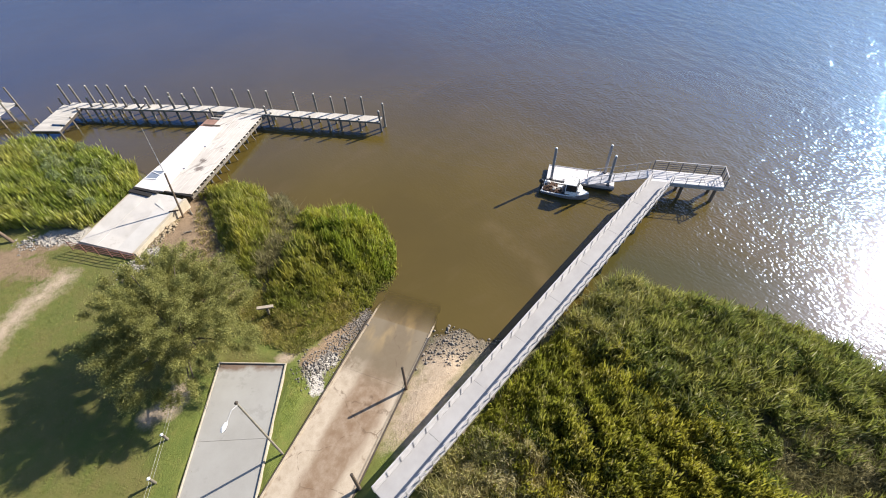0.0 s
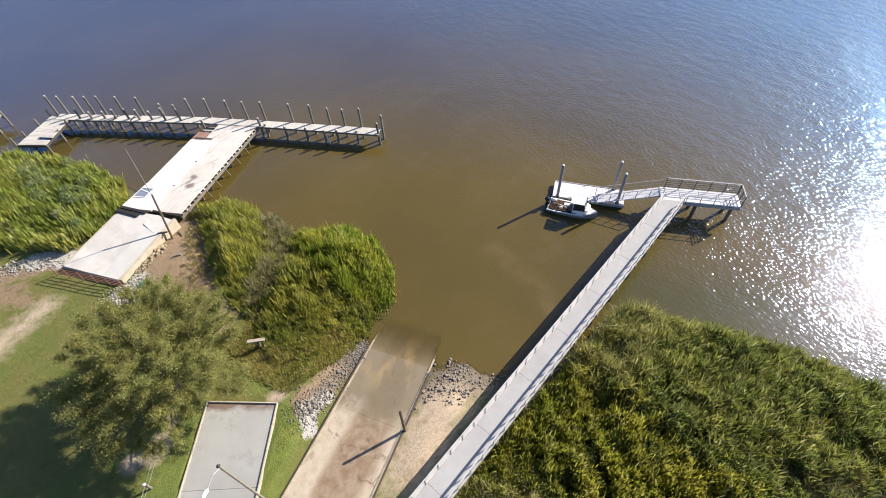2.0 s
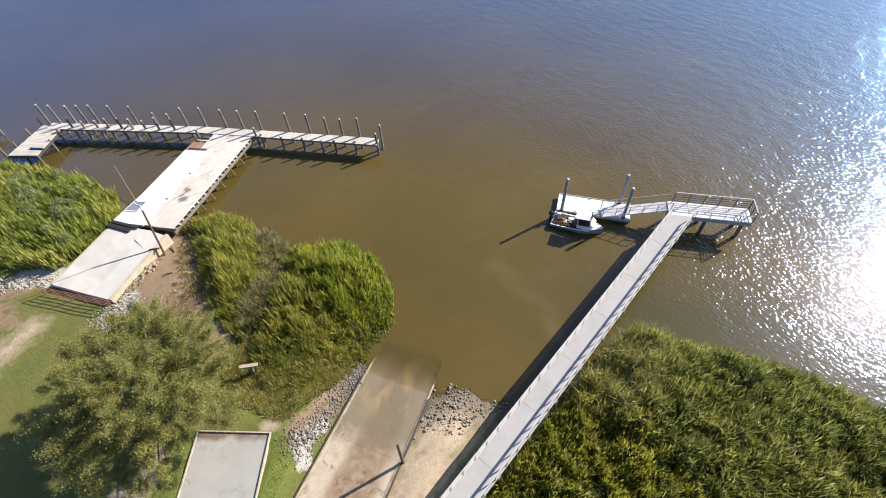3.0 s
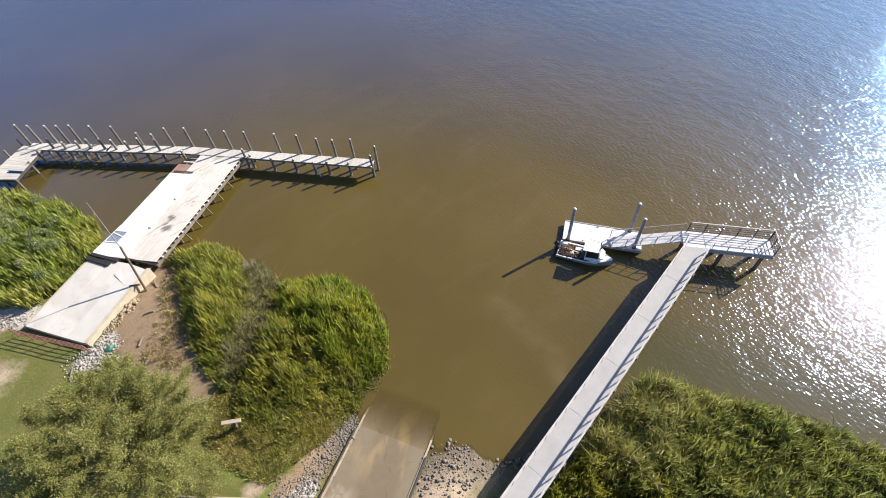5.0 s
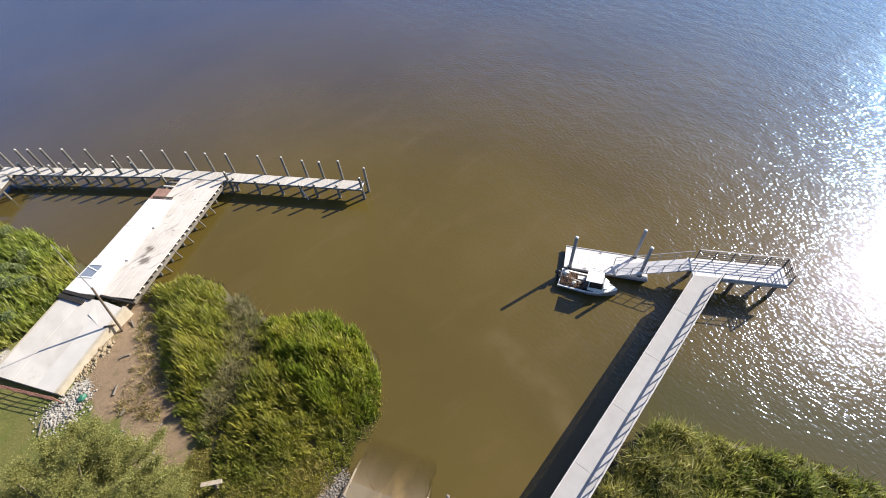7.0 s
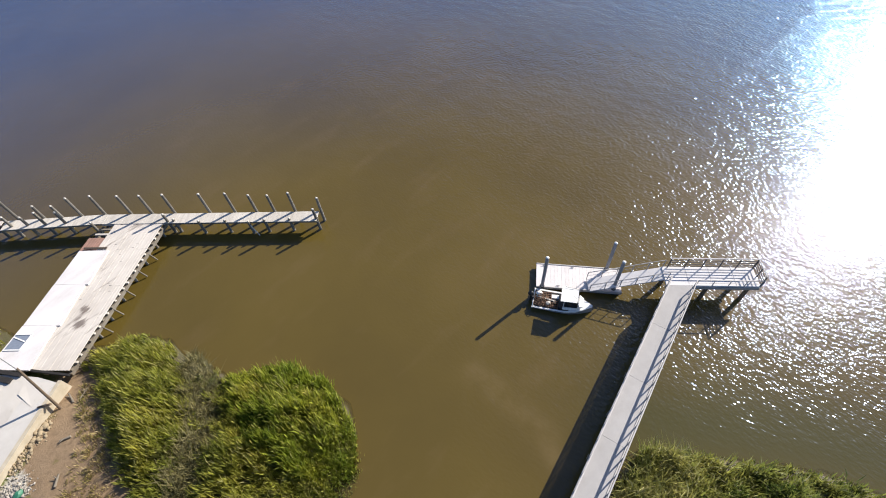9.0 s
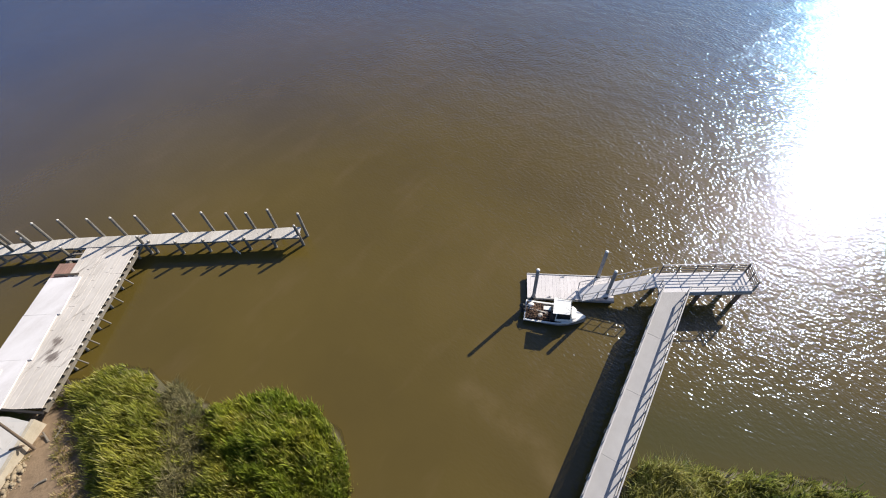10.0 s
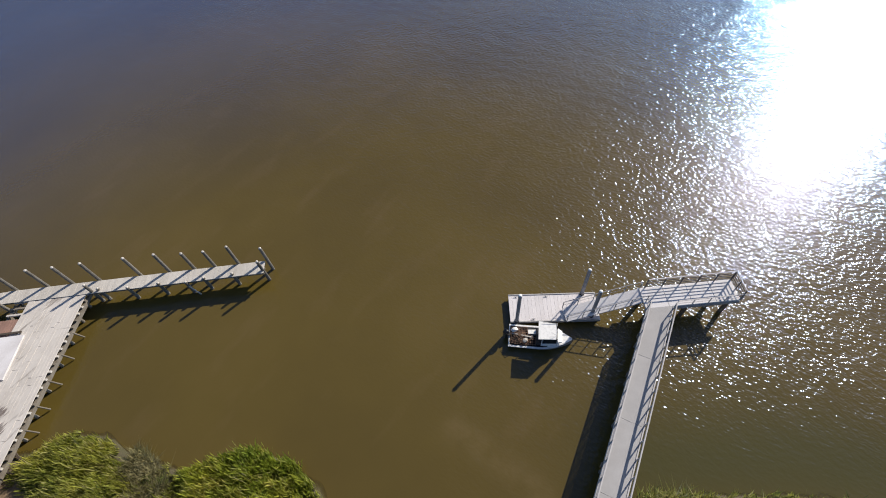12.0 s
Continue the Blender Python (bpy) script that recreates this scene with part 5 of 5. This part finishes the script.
stones("rubble", [(-3.14, 38.01), (-2.11, 37.90), (-0.94, 38.47)], 0.62, 1200, 0.06, SHELLROCK, "white broken rubble at the foot of the pier", 3)
stones("rubble", [(-5.54, 45.94), (-7.89, 47.59), (-10.02, 49.05)], 0.5, 520, 0.062, SHELLROCK, "white broken rubble at the foot of the pier", 4)
stones("rubble", [(-0.77, 39.74), (0.47, 40.59), (2.16, 41.95)], 0.34, 380, 0.062, TANROCK, "tan rubble stones along the pier wall", 5)
stones("rubble", [(1.1, 40.9), (2.0, 41.6)], 0.26, 22, 0.19, TANROCK, "large tan rocks heaped below the utility pole", 7, 0.2)
stones("rubble", [(-2.56, 33.22), (1.85, 30.61)], 0.9, 90, 0.06, SHELLROCK, "pale stones on the bare bank under the tree", 6)
bm = bmesh.new()
blob(bm, (0, 0, 0.12), (0.35, 0.25, 0.18), 4, 2, 0.4)
solo("tarp", bm, GREENTARP, pose(-0.93, 37.96, z_at(-0.93, 37.96), 0, 0, 20), "crumpled green tarp lying on the rubble", "tarp")
for x, y, rz, n in ((1.18, 36.80, 40, 0.8), (2.65, 39.32, 150, 0.7), (1.00, 34.65, 10, 0.5), (4.04, 42.46, 80, 1.0), (4.80, 42.04, 20, 0.9), (-3.82, 37.67, 60, 1.1)):
    bm = bmesh.new()
    rod(bm, (-n / 2, 0, 0.08), (n / 2, 0.1, 0.14), 0.09, 0.06, 7)
    rod(bm, (0.05, 0, 0.1), (0.25, 0.28, 0.28), 0.04, 0.02, 6)
    solo("driftwood", bm, GREYWOOD, pose(x, y, z_at(x, y), 0, 0, rz), "short grey driftwood log lying on the mud", "driftwood", "driftwood on the bank")


for x, y, rz, n, tip in ((6.3, 45.6, 30, 1.4, 0.5), (6.9, 45.9, 75, 1.1, 0.3), (6.0, 45.2, 120, 1.2, 0.6), (5.3, 45.0, 10, 1.0, 0.2), (6.6, 45.2, 160, 0.9, 0.35)):
    bm = bmesh.new()
    beam(bm, (-n / 2, 0, 0.05), (n / 2, 0.1, 0.1 + tip), 0.14, 0.1)
    rod(bm, (-n * 0.1, 0, 0.1), (0.1, 0.35, 0.3), 0.04, 0.025, 6)
    solo("broken_timber", bm, DARKWOOD, pose(x, y, max(z_at(x, y), 0.0), 0, 0, rz), "dark broken timber lying below the corner of the pier", "driftwood", "broken timbers below the pier")


# ---- marsh grass ----
def blades(name, poly, count, tall, wide, material, label, seed, density=None, height=None, lean=(0.25, 0.1), shape=0.35, tuft=12, spread=0.11, length=0.5):
    """A stand of curved grass blades in tufts over an outline, as one body."""
    r = np.random.default_rng(seed)
    p = np.asarray(poly, float)
    lo, hi = p.min(0), p.max(0)
    tufts = count // tuft
    at = np.empty((0, 2))
    while len(at) < tufts:
        c = r.uniform(lo, hi, (tufts, 2))
        ok = inside(poly, c[:, 0], c[:, 1])
        if density is not None:
            ok &= r.random(tufts) < density(c[:, 0], c[:, 1])
        at = np.concatenate([at, c[ok]])
    at = at[:tufts]
    count = tufts * tuft
    own = np.repeat(np.arange(tufts), tuft)
    big = np.exp(r.normal(0, 0.2, tufts))[own]
    tilt = r.normal(0, shape * 0.8, (tufts, 2))[own]
    step = r.normal(0, 1, (count, 2)) * spread * big[:, None]
    x, y = (at[own] + step).T
    z = land_z(at[:, 0], at[:, 1])[own]
    h = tall * big * np.exp(r.normal(0, 0.18, count)) * (0.85 + 0.24 * patchy(x, y, 1.3, seed) + 0.2 * patchy(x, y, 2.9, seed + 2))
    if height is not None:
        h *= height(x, y)
    top = np.maximum(h, 0.03)
    h = np.minimum(top, length * np.exp(r.normal(0, 0.22, count)))
    z = z + top - h
    yaw = r.uniform(0, 2 * np.pi, count)
    swirl = 1.6 * patchy(x, y, 0.55, seed + 5)
    flare = step / (spread * big[:, None]) * min(0.22, 0.8 * shape)
    dx = lean[0] * np.cos(swirl) - lean[1] * np.sin(swirl) + tilt[:, 0] + flare[:, 0] + r.normal(0, shape * 0.5, count)
    dy = lean[0] * np.sin(swirl) + lean[1] * np.cos(swirl) + tilt[:, 1] + flare[:, 1] + r.normal(0, shape * 0.5, count)
    w = wide * r.uniform(0.6, 1.4, count) / 2
    cx, cy = np.cos(yaw) * w, np.sin(yaw) * w
    base = np.stack([x, y, z - 0.02], -1)
    mid = np.stack([x + dx * h * 0.3, y + dy * h * 0.3, z + h * 0.6], -1)
    tip = np.stack([x + dx * h * 0.95, y + dy * h * 0.95, z + h * 0.98], -1)
    off = np.stack([cx, cy, 0 * cx], -1)
    v = np.stack([base - off * 0.8, base + off * 0.8, mid - off, mid + off, tip], 1)
    t = np.array([(0, 1, 3), (0, 3, 2), (2, 3, 4)])[None] + (np.arange(count) * 5)[:, None, None]
    ob = new(name, tri_mesh(name, v.reshape(-1, 3), t.reshape(-1, 3), material))
    return tagged(ob, label, "grass", kind="stuff")


DEAD = [(11.46, 37.55), (10.41, 34.37), (9.53, 32.26), (7.80, 31.06), (6.01, 29.55)]


BULGE = [(12.65, 34.63), (16.32, 31.68), (17.28, 28.29), (16.24, 24.31), (14.02, 21.94), (12.15, 23.42), (10.99, 27.84), (11.33, 31.90)]


def tufted(x, y, seed):
    """Small gaps between tufts."""
    return np.clip(0.46 + 1.15 * patchy(x, y, 3.2, seed), 0.10, 1)


def main_height(x, y):
    edge = smooth(0, 2.2, line_dist(MAIN_MARSH + MAIN_MARSH[:1], x, y))
    thin = np.exp(-(line_dist(DEAD, x, y) / 1.9) ** 2)
    low = 1 - 0.74 * (1 - smooth(20.2, 29.2, y + 0.25 * (x - 10.2)))
    bulge = 0.22 * np.exp(-(((x - 14.3) / 3.2) ** 2 + ((y - 28.6) / 4.2) ** 2))
    return (0.55 + 0.45 * edge) * (1 - 0.45 * thin) * low + bulge


def main_density(x, y):
    thin = np.exp(-(line_dist(DEAD, x, y) / 2.0) ** 2)
    thin = np.maximum(thin, 0.7 * inside(BULGE, x, y))
    return np.clip((1 - 0.92 * thin) * (0.85 + 0.5 * patchy(x, y, 1.1, 3)), 0.06, 1) * tufted(x, y, 8) * np.clip(0.25 + 0.6 * line_dist(MAIN_MARSH + MAIN_MARSH[:1], x, y) + 0.4 * patchy(x, y, 1.7, 9), 0.1, 1)


def right_height(x, y):
    shrub = smooth(0.1, 0.7, patchy(x, y, 0.42, 1.3))
    return (0.85 + 0.28 * shrub) * (0.55 + 0.45 * smooth(3, 12, x)) * (0.65 + 0.35 * smooth(0, 2.5, line_dist(RIGHT_MARSH + RIGHT_MARSH[:1], x, y)))


DEAD_RIGHT = [(22.13, -6.37), (21.51, -8.37), (23.81, -10.85), (26.73, -11.10)]


def right_density(x, y):
    gap = np.minimum(line_dist([(16.39, 3.55), (15.50, 2.11), (14.40, 0.54)], x, y) * 1.3, line_dist([(23.80, -5.81), (23.06, -7.61), (21.89, -8.78), (25.11, -11.42)], x, y) * 0.8)
    dead = np.clip(1 - line_dist(DEAD_RIGHT, x, y) / 2.6, 0, 1)
    foot = 1 - smooth(10.0, 14.0, x + 0.5 * y)
    return np.clip(0.9 + 0.5 * patchy(x, y, 0.9, 6), 0.25, 1) * smooth(0.3, 1.1, gap) * (1 - 0.75 * dead) * (1 - 0.7 * foot) * np.maximum(tufted(x, y, 5), 0.3)


blades("marsh_grass", BULGE, 36000, 1.4, 0.062, MARSH_GREEN, "tall bright green marsh grass on the point by the ramp", 25, lambda x, y: tufted(x, y, 2) * (1 - 0.85 * np.exp(-(line_dist(DEAD, x, y) / 1.7) ** 2)), main_height, (0.03, 0.02), 0.12, 9, 0.1, 1.1)
blades("marsh_grass", MAIN_MARSH, 82000, 1.3, 0.062, MARSH_MAIN, "tall green and yellow marsh grass between pier and ramp", 11, main_density, main_height, (0.03, 0.02), 0.13, 9, 0.1, 1.0)
blades("marsh_grass", LEFT_MARSH, 70000, 1.3, 0.09, MARSH_LEFT, "tall bright green marsh grass beside the old pier", 12, lambda x, y: tufted(x, y, 4), None, (0.03, 0.02), 0.15, 10, 0.12, 0.8)
def out_by_water(x, y):
    return smooth(18.0, 22.5, x + 1.5 * patchy(x, y, 0.7, 2))


blades("marsh_grass", RIGHT_MARSH, 95000, 1.25, 0.07, MARSH_WATERSIDE, "olive green marsh grass among scrub along the water", 45, lambda x, y: right_density(x, y) * out_by_water(x, y), right_height, (0.03, 0.03), 0.26, 10, 0.12, 0.85)
blades("marsh_grass", [(19.8, 8.3), (27.9, 8.2), (29.6, 5.0), (27.2, 4.4), (24.6, 4.6), (21.6, 3.6), (19.8, 5.6)], 9000, 1.5, 0.045, TIPREED, "pale arching reeds at the tip of the marsh", 46, lambda x, y: tufted(x, y, 9), None, (0.05, 0.05), 0.5, 9, 0.12, 0.95)
blades("marsh_grass", RIGHT_MARSH, 135000, 1.2, 0.068, MARSH_RIGHT, "dense yellow-green marsh grass beside the walkway", 13, lambda x, y: right_density(x, y) * (1 - out_by_water(x, y)), right_height, (0.03, 0.03), 0.18, 10, 0.09, 0.6)
ROUGH = foliage("rough_bank_grass", ((0.22, 0.24, 0.05), (0.30, 0.285, 0.07), (0.37, 0.32, 0.10)), 0.3, (0.34, 0.27, 0.15), 0.2, 0.01)
blades("dry_grass", [(4.6, 7.0), (9.6, 6.9), (12.6, 5.4), (13.2, 1.6), (10.8, -2.2), (5.0, 0.5)], 34000, 0.9, 0.036, PALEREED, "pale olive reeds beside the foot of the walkway", 44, lambda x, y: tufted(x, y, 6), None, (0.03, 0.05), 0.3, 9, 0.1, 0.5)
blades("dry_grass", [(4.25, 3.53), (9.34, 6.00), (13.55, 6.51), (11.86, 2.80), (9.01, -0.60), (4.84, -1.98)], 16000, 0.7, 0.05, DRYGRASS, "dry yellow grass at the foot of the walkway", 14)
blades("rough_grass", [(3.68, 20.39), (9.75, 20.63), (6.84, 22.23), (4.19, 25.34), (4.63, 28.85), (2.26, 27.68), (1.81, 24.17)], 26000, 0.18, 0.04, foliage("pale_bank_grass", ((0.28, 0.29, 0.075), (0.37, 0.345, 0.10), (0.44, 0.385, 0.14)), 0.3, (0.36, 0.29, 0.16), 0.2, 0.01), "short pale rough grass along the marsh edge", 15)
blades("rough_grass", [(4.25, 22.84), (7.11, 21.64), (10.18, 21.47), (9.39, 23.73), (5.58, 25.95), (4.13, 25.84)], 7000, 0.45, 0.036, ROUGH, "yellow-green rough grass at the low end of the marsh", 26, None, None, (0.12, 0.06), 0.3)
blades("rough_grass", [(5.59, 43.99), (5.52, 41.05), (5.05, 36.22), (2.61, 32.14), (0.46, 34.90), (2.80, 37.98), (4.55, 42.40)], 2400, 0.3, 0.04, DRYGRASS, "sparse dry tufts on the muddy bank", 16)


LAWN = foliage("lawn_blades", ((0.13, 0.172, 0.028), (0.175, 0.195, 0.038), (0.225, 0.205, 0.06)), 0.2, (0.29, 0.22, 0.10), 0.1, 0.01)
LAWN_EDGE = [(-16.45, 47.24), (-6.30, 45.51), (-4.42, 38.49), (-0.66, 35.79), (1.54, 30.59), (2.01, 24.28), (-1.31, 24.14), (-7.57, 16.84), (-11.75, 11.73), (-20.46, 20.01), (-23.75, 37.32)]


def lawn_density(x, y):
    return np.clip(0.75 + 0.5 * patchy(x, y, 0.8, 4) + 0.3 * patchy(x, y, 2.3, 1), 0.1, 1) * np.clip(1.4 - 1.6 * np.maximum(0, ground_layers["sand"](x, y)), 0, 1)


blades("lawn_grass", LAWN_EDGE, 30000, 0.05, 0.035, LAWN, "patchy mown lawn of green and yellow grass", 17, lawn_density, None, (0.1, 0.1), 0.5, 2, 0.5)
blades("lawn_grass", [(3.13, 19.75), (3.80, 18.38), (-0.82, 15.40), (-4.62, 11.13)], 1800, 0.04, 0.03, foliage("fresh_lawn_blades", ((0.20, 0.26, 0.045), (0.26, 0.30, 0.055), (0.34, 0.33, 0.08)), 0.4, (0.26, 0.22, 0.10), 0.1, 0.01),
       "fresh green grass strip between pad and ramp", 18, None, None, (0.1, 0.1), 0.5, 2, 0.12)
blades("lawn_grass", [(2.85, 8.67), (5.78, 10.95), (8.01, 10.08), (6.37, 8.61)], 900, 0.04, 0.03, foliage("bank_lawn_blades", ((0.24, 0.29, 0.05), (0.30, 0.33, 0.065), (0.38, 0.35, 0.10)), 0.4, (0.26, 0.22, 0.10), 0.1, 0.01),
       "fresh green grass beside the walkway", 19, None, None, (0.1, 0.1), 0.5, 2, 0.12)


def scrub(name, poly, count, per, size, material, label, seed, where, lift=0.25):
    """Low rounded bushes of small leaves, as one body."""
    r = np.random.default_rng(seed)
    p = np.asarray(poly, float)
    at = r.uniform(p.min(0), p.max(0), (count * 12, 2))
    at = at[inside(poly, at[:, 0], at[:, 1]) & (r.random(len(at)) < where(at[:, 0], at[:, 1]))][:count]
    z = land_z(at[:, 0], at[:, 1])
    s = size * np.exp(r.normal(0, 0.3, len(at)))
    d = r.normal(0, 1, (len(at), per, 3))
    d /= np.linalg.norm(d, axis=2)[..., None]
    d[..., 2] = np.abs(d[..., 2])
    pos = d * (s[:, None, None] * r.random((len(at), per, 1)) ** 0.4) * np.array((1, 1, 1.25))
    pos += np.stack([at[:, 0], at[:, 1], z + lift], -1)[:, None]
    pos = pos.reshape(-1, 3)
    a = r.normal(0, 1, pos.shape)
    a /= np.linalg.norm(a, axis=1)[:, None]
    b = np.cross(a, r.normal(0, 1, pos.shape))
    b /= np.linalg.norm(b, axis=1)[:, None] + 1e-9
    k = r.uniform(0.05, 0.12, (len(pos), 1))
    v = np.stack([pos - a * k, pos + b * k * 0.5, pos + a * k, pos - b * k * 0.5], 1)
    t = np.array([(0, 1, 2), (0, 2, 3)])[None] + (np.arange(len(v)) * 4)[:, None, None]
    ob = new(name, tri_mesh(name, v.reshape(-1, 3), t.reshape(-1, 3), material))
    return tagged(ob, label, "bushes", kind="stuff")


SCRUB = foliage("scrub_leaves", ((0.085, 0.125, 0.025), (0.13, 0.165, 0.034), (0.20, 0.215, 0.05)), 0.2, (0.2, 0.17, 0.11), 0.08, 0.015)
scrub("scrub", RIGHT_MARSH, 230, 420, 0.62, SCRUB, "dense low green scrub among the marsh grass", 31, lambda x, y: smooth(-0.1, 0.5, patchy(x, y, 0.42, 1.3)) * (0.25 + 0.75 * out_by_water(x, y)) * smooth(9, 13, x) * smooth(0.8, 3.0, line_dist(RIGHT_MARSH + RIGHT_MARSH[:1], x, y)), 0.4)
scrub("scrub", MAIN_MARSH, 18, 380, 0.4, SCRUB, "low green scrub among the marsh grass", 32, lambda x, y: 0.3 * smooth(27, 30, y))


GREYSCRUB = foliage("grey_scrub_leaves", ((0.21, 0.26, 0.115), (0.26, 0.305, 0.135), (0.32, 0.35, 0.165)), 0.3, (0.28, 0.26, 0.17), 0.1, 0.01)
scrub("scrub", LEFT_MARSH, 55, 400, 0.55, GREYSCRUB, "grey-green scrub in the middle of the marsh", 33, lambda x, y: np.exp(-(line_dist([(-4.23, 60.88), (-2.65, 57.02), (-2.63, 52.96)], x, y) / 1.9) ** 2), 1.25)
DEADSTEM = foliage("dead_stems", ((0.20, 0.19, 0.085), (0.26, 0.24, 0.115), (0.34, 0.31, 0.17)), 0.4, (0.20, 0.17, 0.09), 0.2, 0.0)
blades("dead_grass", [(19.22, -5.91), (23.44, -4.75), (28.59, -10.30), (27.43, -13.04), (21.99, -12.09), (19.77, -8.49)], 15000, 0.65, 0.028, DEADSTEM, "grey-brown dead stems and bare twigs in the marsh", 24, None, None, (0.2, 0.1), 0.65)
PALESCRUB = foliage("pale_dry_leaves", ((0.40, 0.36, 0.18), (0.48, 0.43, 0.23), (0.54, 0.48, 0.28)), 0.4, (0.36, 0.29, 0.18), 0.15, 0.0)
scrub("scrub", [(5.16, 5.07), (9.69, 5.71), (10.13, 2.89), (9.11, 0.48), (5.95, 1.74)], 26, 520, 0.6, PALESCRUB, "pale dry bushes at the foot of the walkway", 34, lambda x, y: 1.0 + 0 * x)
blades("dead_grass", [(5.04, 28.88), (7.35, 28.66), (9.64, 30.41), (11.03, 32.66), (12.19, 36.63), (11.92, 38.73), (10.17, 38.03), (8.80, 34.06), (6.91, 32.56)], 15000, 0.7, 0.045, DEADSTEM, "grey-brown dead stems among the marsh grass", 20, None, None, (0.2, 0.1), 0.6)


# ---- tree ----
def tree(x, y, centre, radius, leaves, seed):
    base = z_at(x, y)
    t = thing("tree", pose(x, y, base), "broad bushy evergreen tree with small grey-green leaves on the lawn", "tree")
    r = np.random.default_rng(seed)
    c = Vector(centre) - Vector((x, y, base))
    bm = bmesh.new()
    fork = Vector((c.x * 0.2, c.y * 0.2, 1.3))
    rod(bm, (0, 0, -0.3), fork, 0.34, 0.24, 10)
    clumps = []
    for k in range(420):
        d = Vector(r.normal(0, 1, 3))
        d.normalize()
        if d.z < -0.45:
            d.z *= -0.5
        f = r.uniform(0.3, 1.0) ** 0.6 * (1 + 0.12 * noise.noise(d * 2.2))
        p = c + Vector((d.x * radius[0], d.y * radius[1], d.z * radius[2])) * f
        clumps.append((p, r.uniform(0.3, 0.68)))
    for k, (p, _) in enumerate(clumps[:40]):
        bend = fork.lerp(p, 0.5) + Vector((0, 0, 0.35))
        rod(bm, fork, bend, 0.13, 0.08, 6)
        rod(bm, bend, p, 0.08, 0.02, 6)
    part("trunk", bm, BARK, t)
    per = leaves // len(clumps)
    verts, count = [], 0
    for p, s in clumps:
        d = r.normal(0, 1, (per, 3))
        d /= np.linalg.norm(d, axis=1)[:, None]
        out = np.array(p - c)
        out /= np.linalg.norm(out) + 1e-9
        spray = r.normal(0, 0.45, (per, 1)) * s
        pos = np.array(p) + d * (s * np.abs(r.normal(0, 0.62, (per, 1)))) * np.array((1, 1, 0.8)) + out * spray
        a = r.normal(0, 1, (per, 3))
        a /= np.linalg.norm(a, axis=1)[:, None]
        b = np.cross(a, r.normal(0, 1, (per, 3)))
        b /= np.linalg.norm(b, axis=1)[:, None] + 1e-9
        size = r.uniform(0.028, 0.062, (per, 1))
        verts.append(np.stack([pos - a * size, pos + b * size * 0.5, pos + a * size, pos - b * size * 0.5], 1))
    v = np.concatenate(verts)
    n = len(v)
    tri = np.array([(0, 1, 2), (0, 2, 3)])[None] + (np.arange(n) * 4)[:, None, None]
    crown = new("crown", tri_mesh("crown", v.reshape(-1, 3), tri.reshape(-1, 3), LEAF))
    crown.parent = t
    return t


tree(-2.1, 26.4, (-1.75, 25.95, 5.35), (5.6, 6.2, 4.1), 460000, 21)
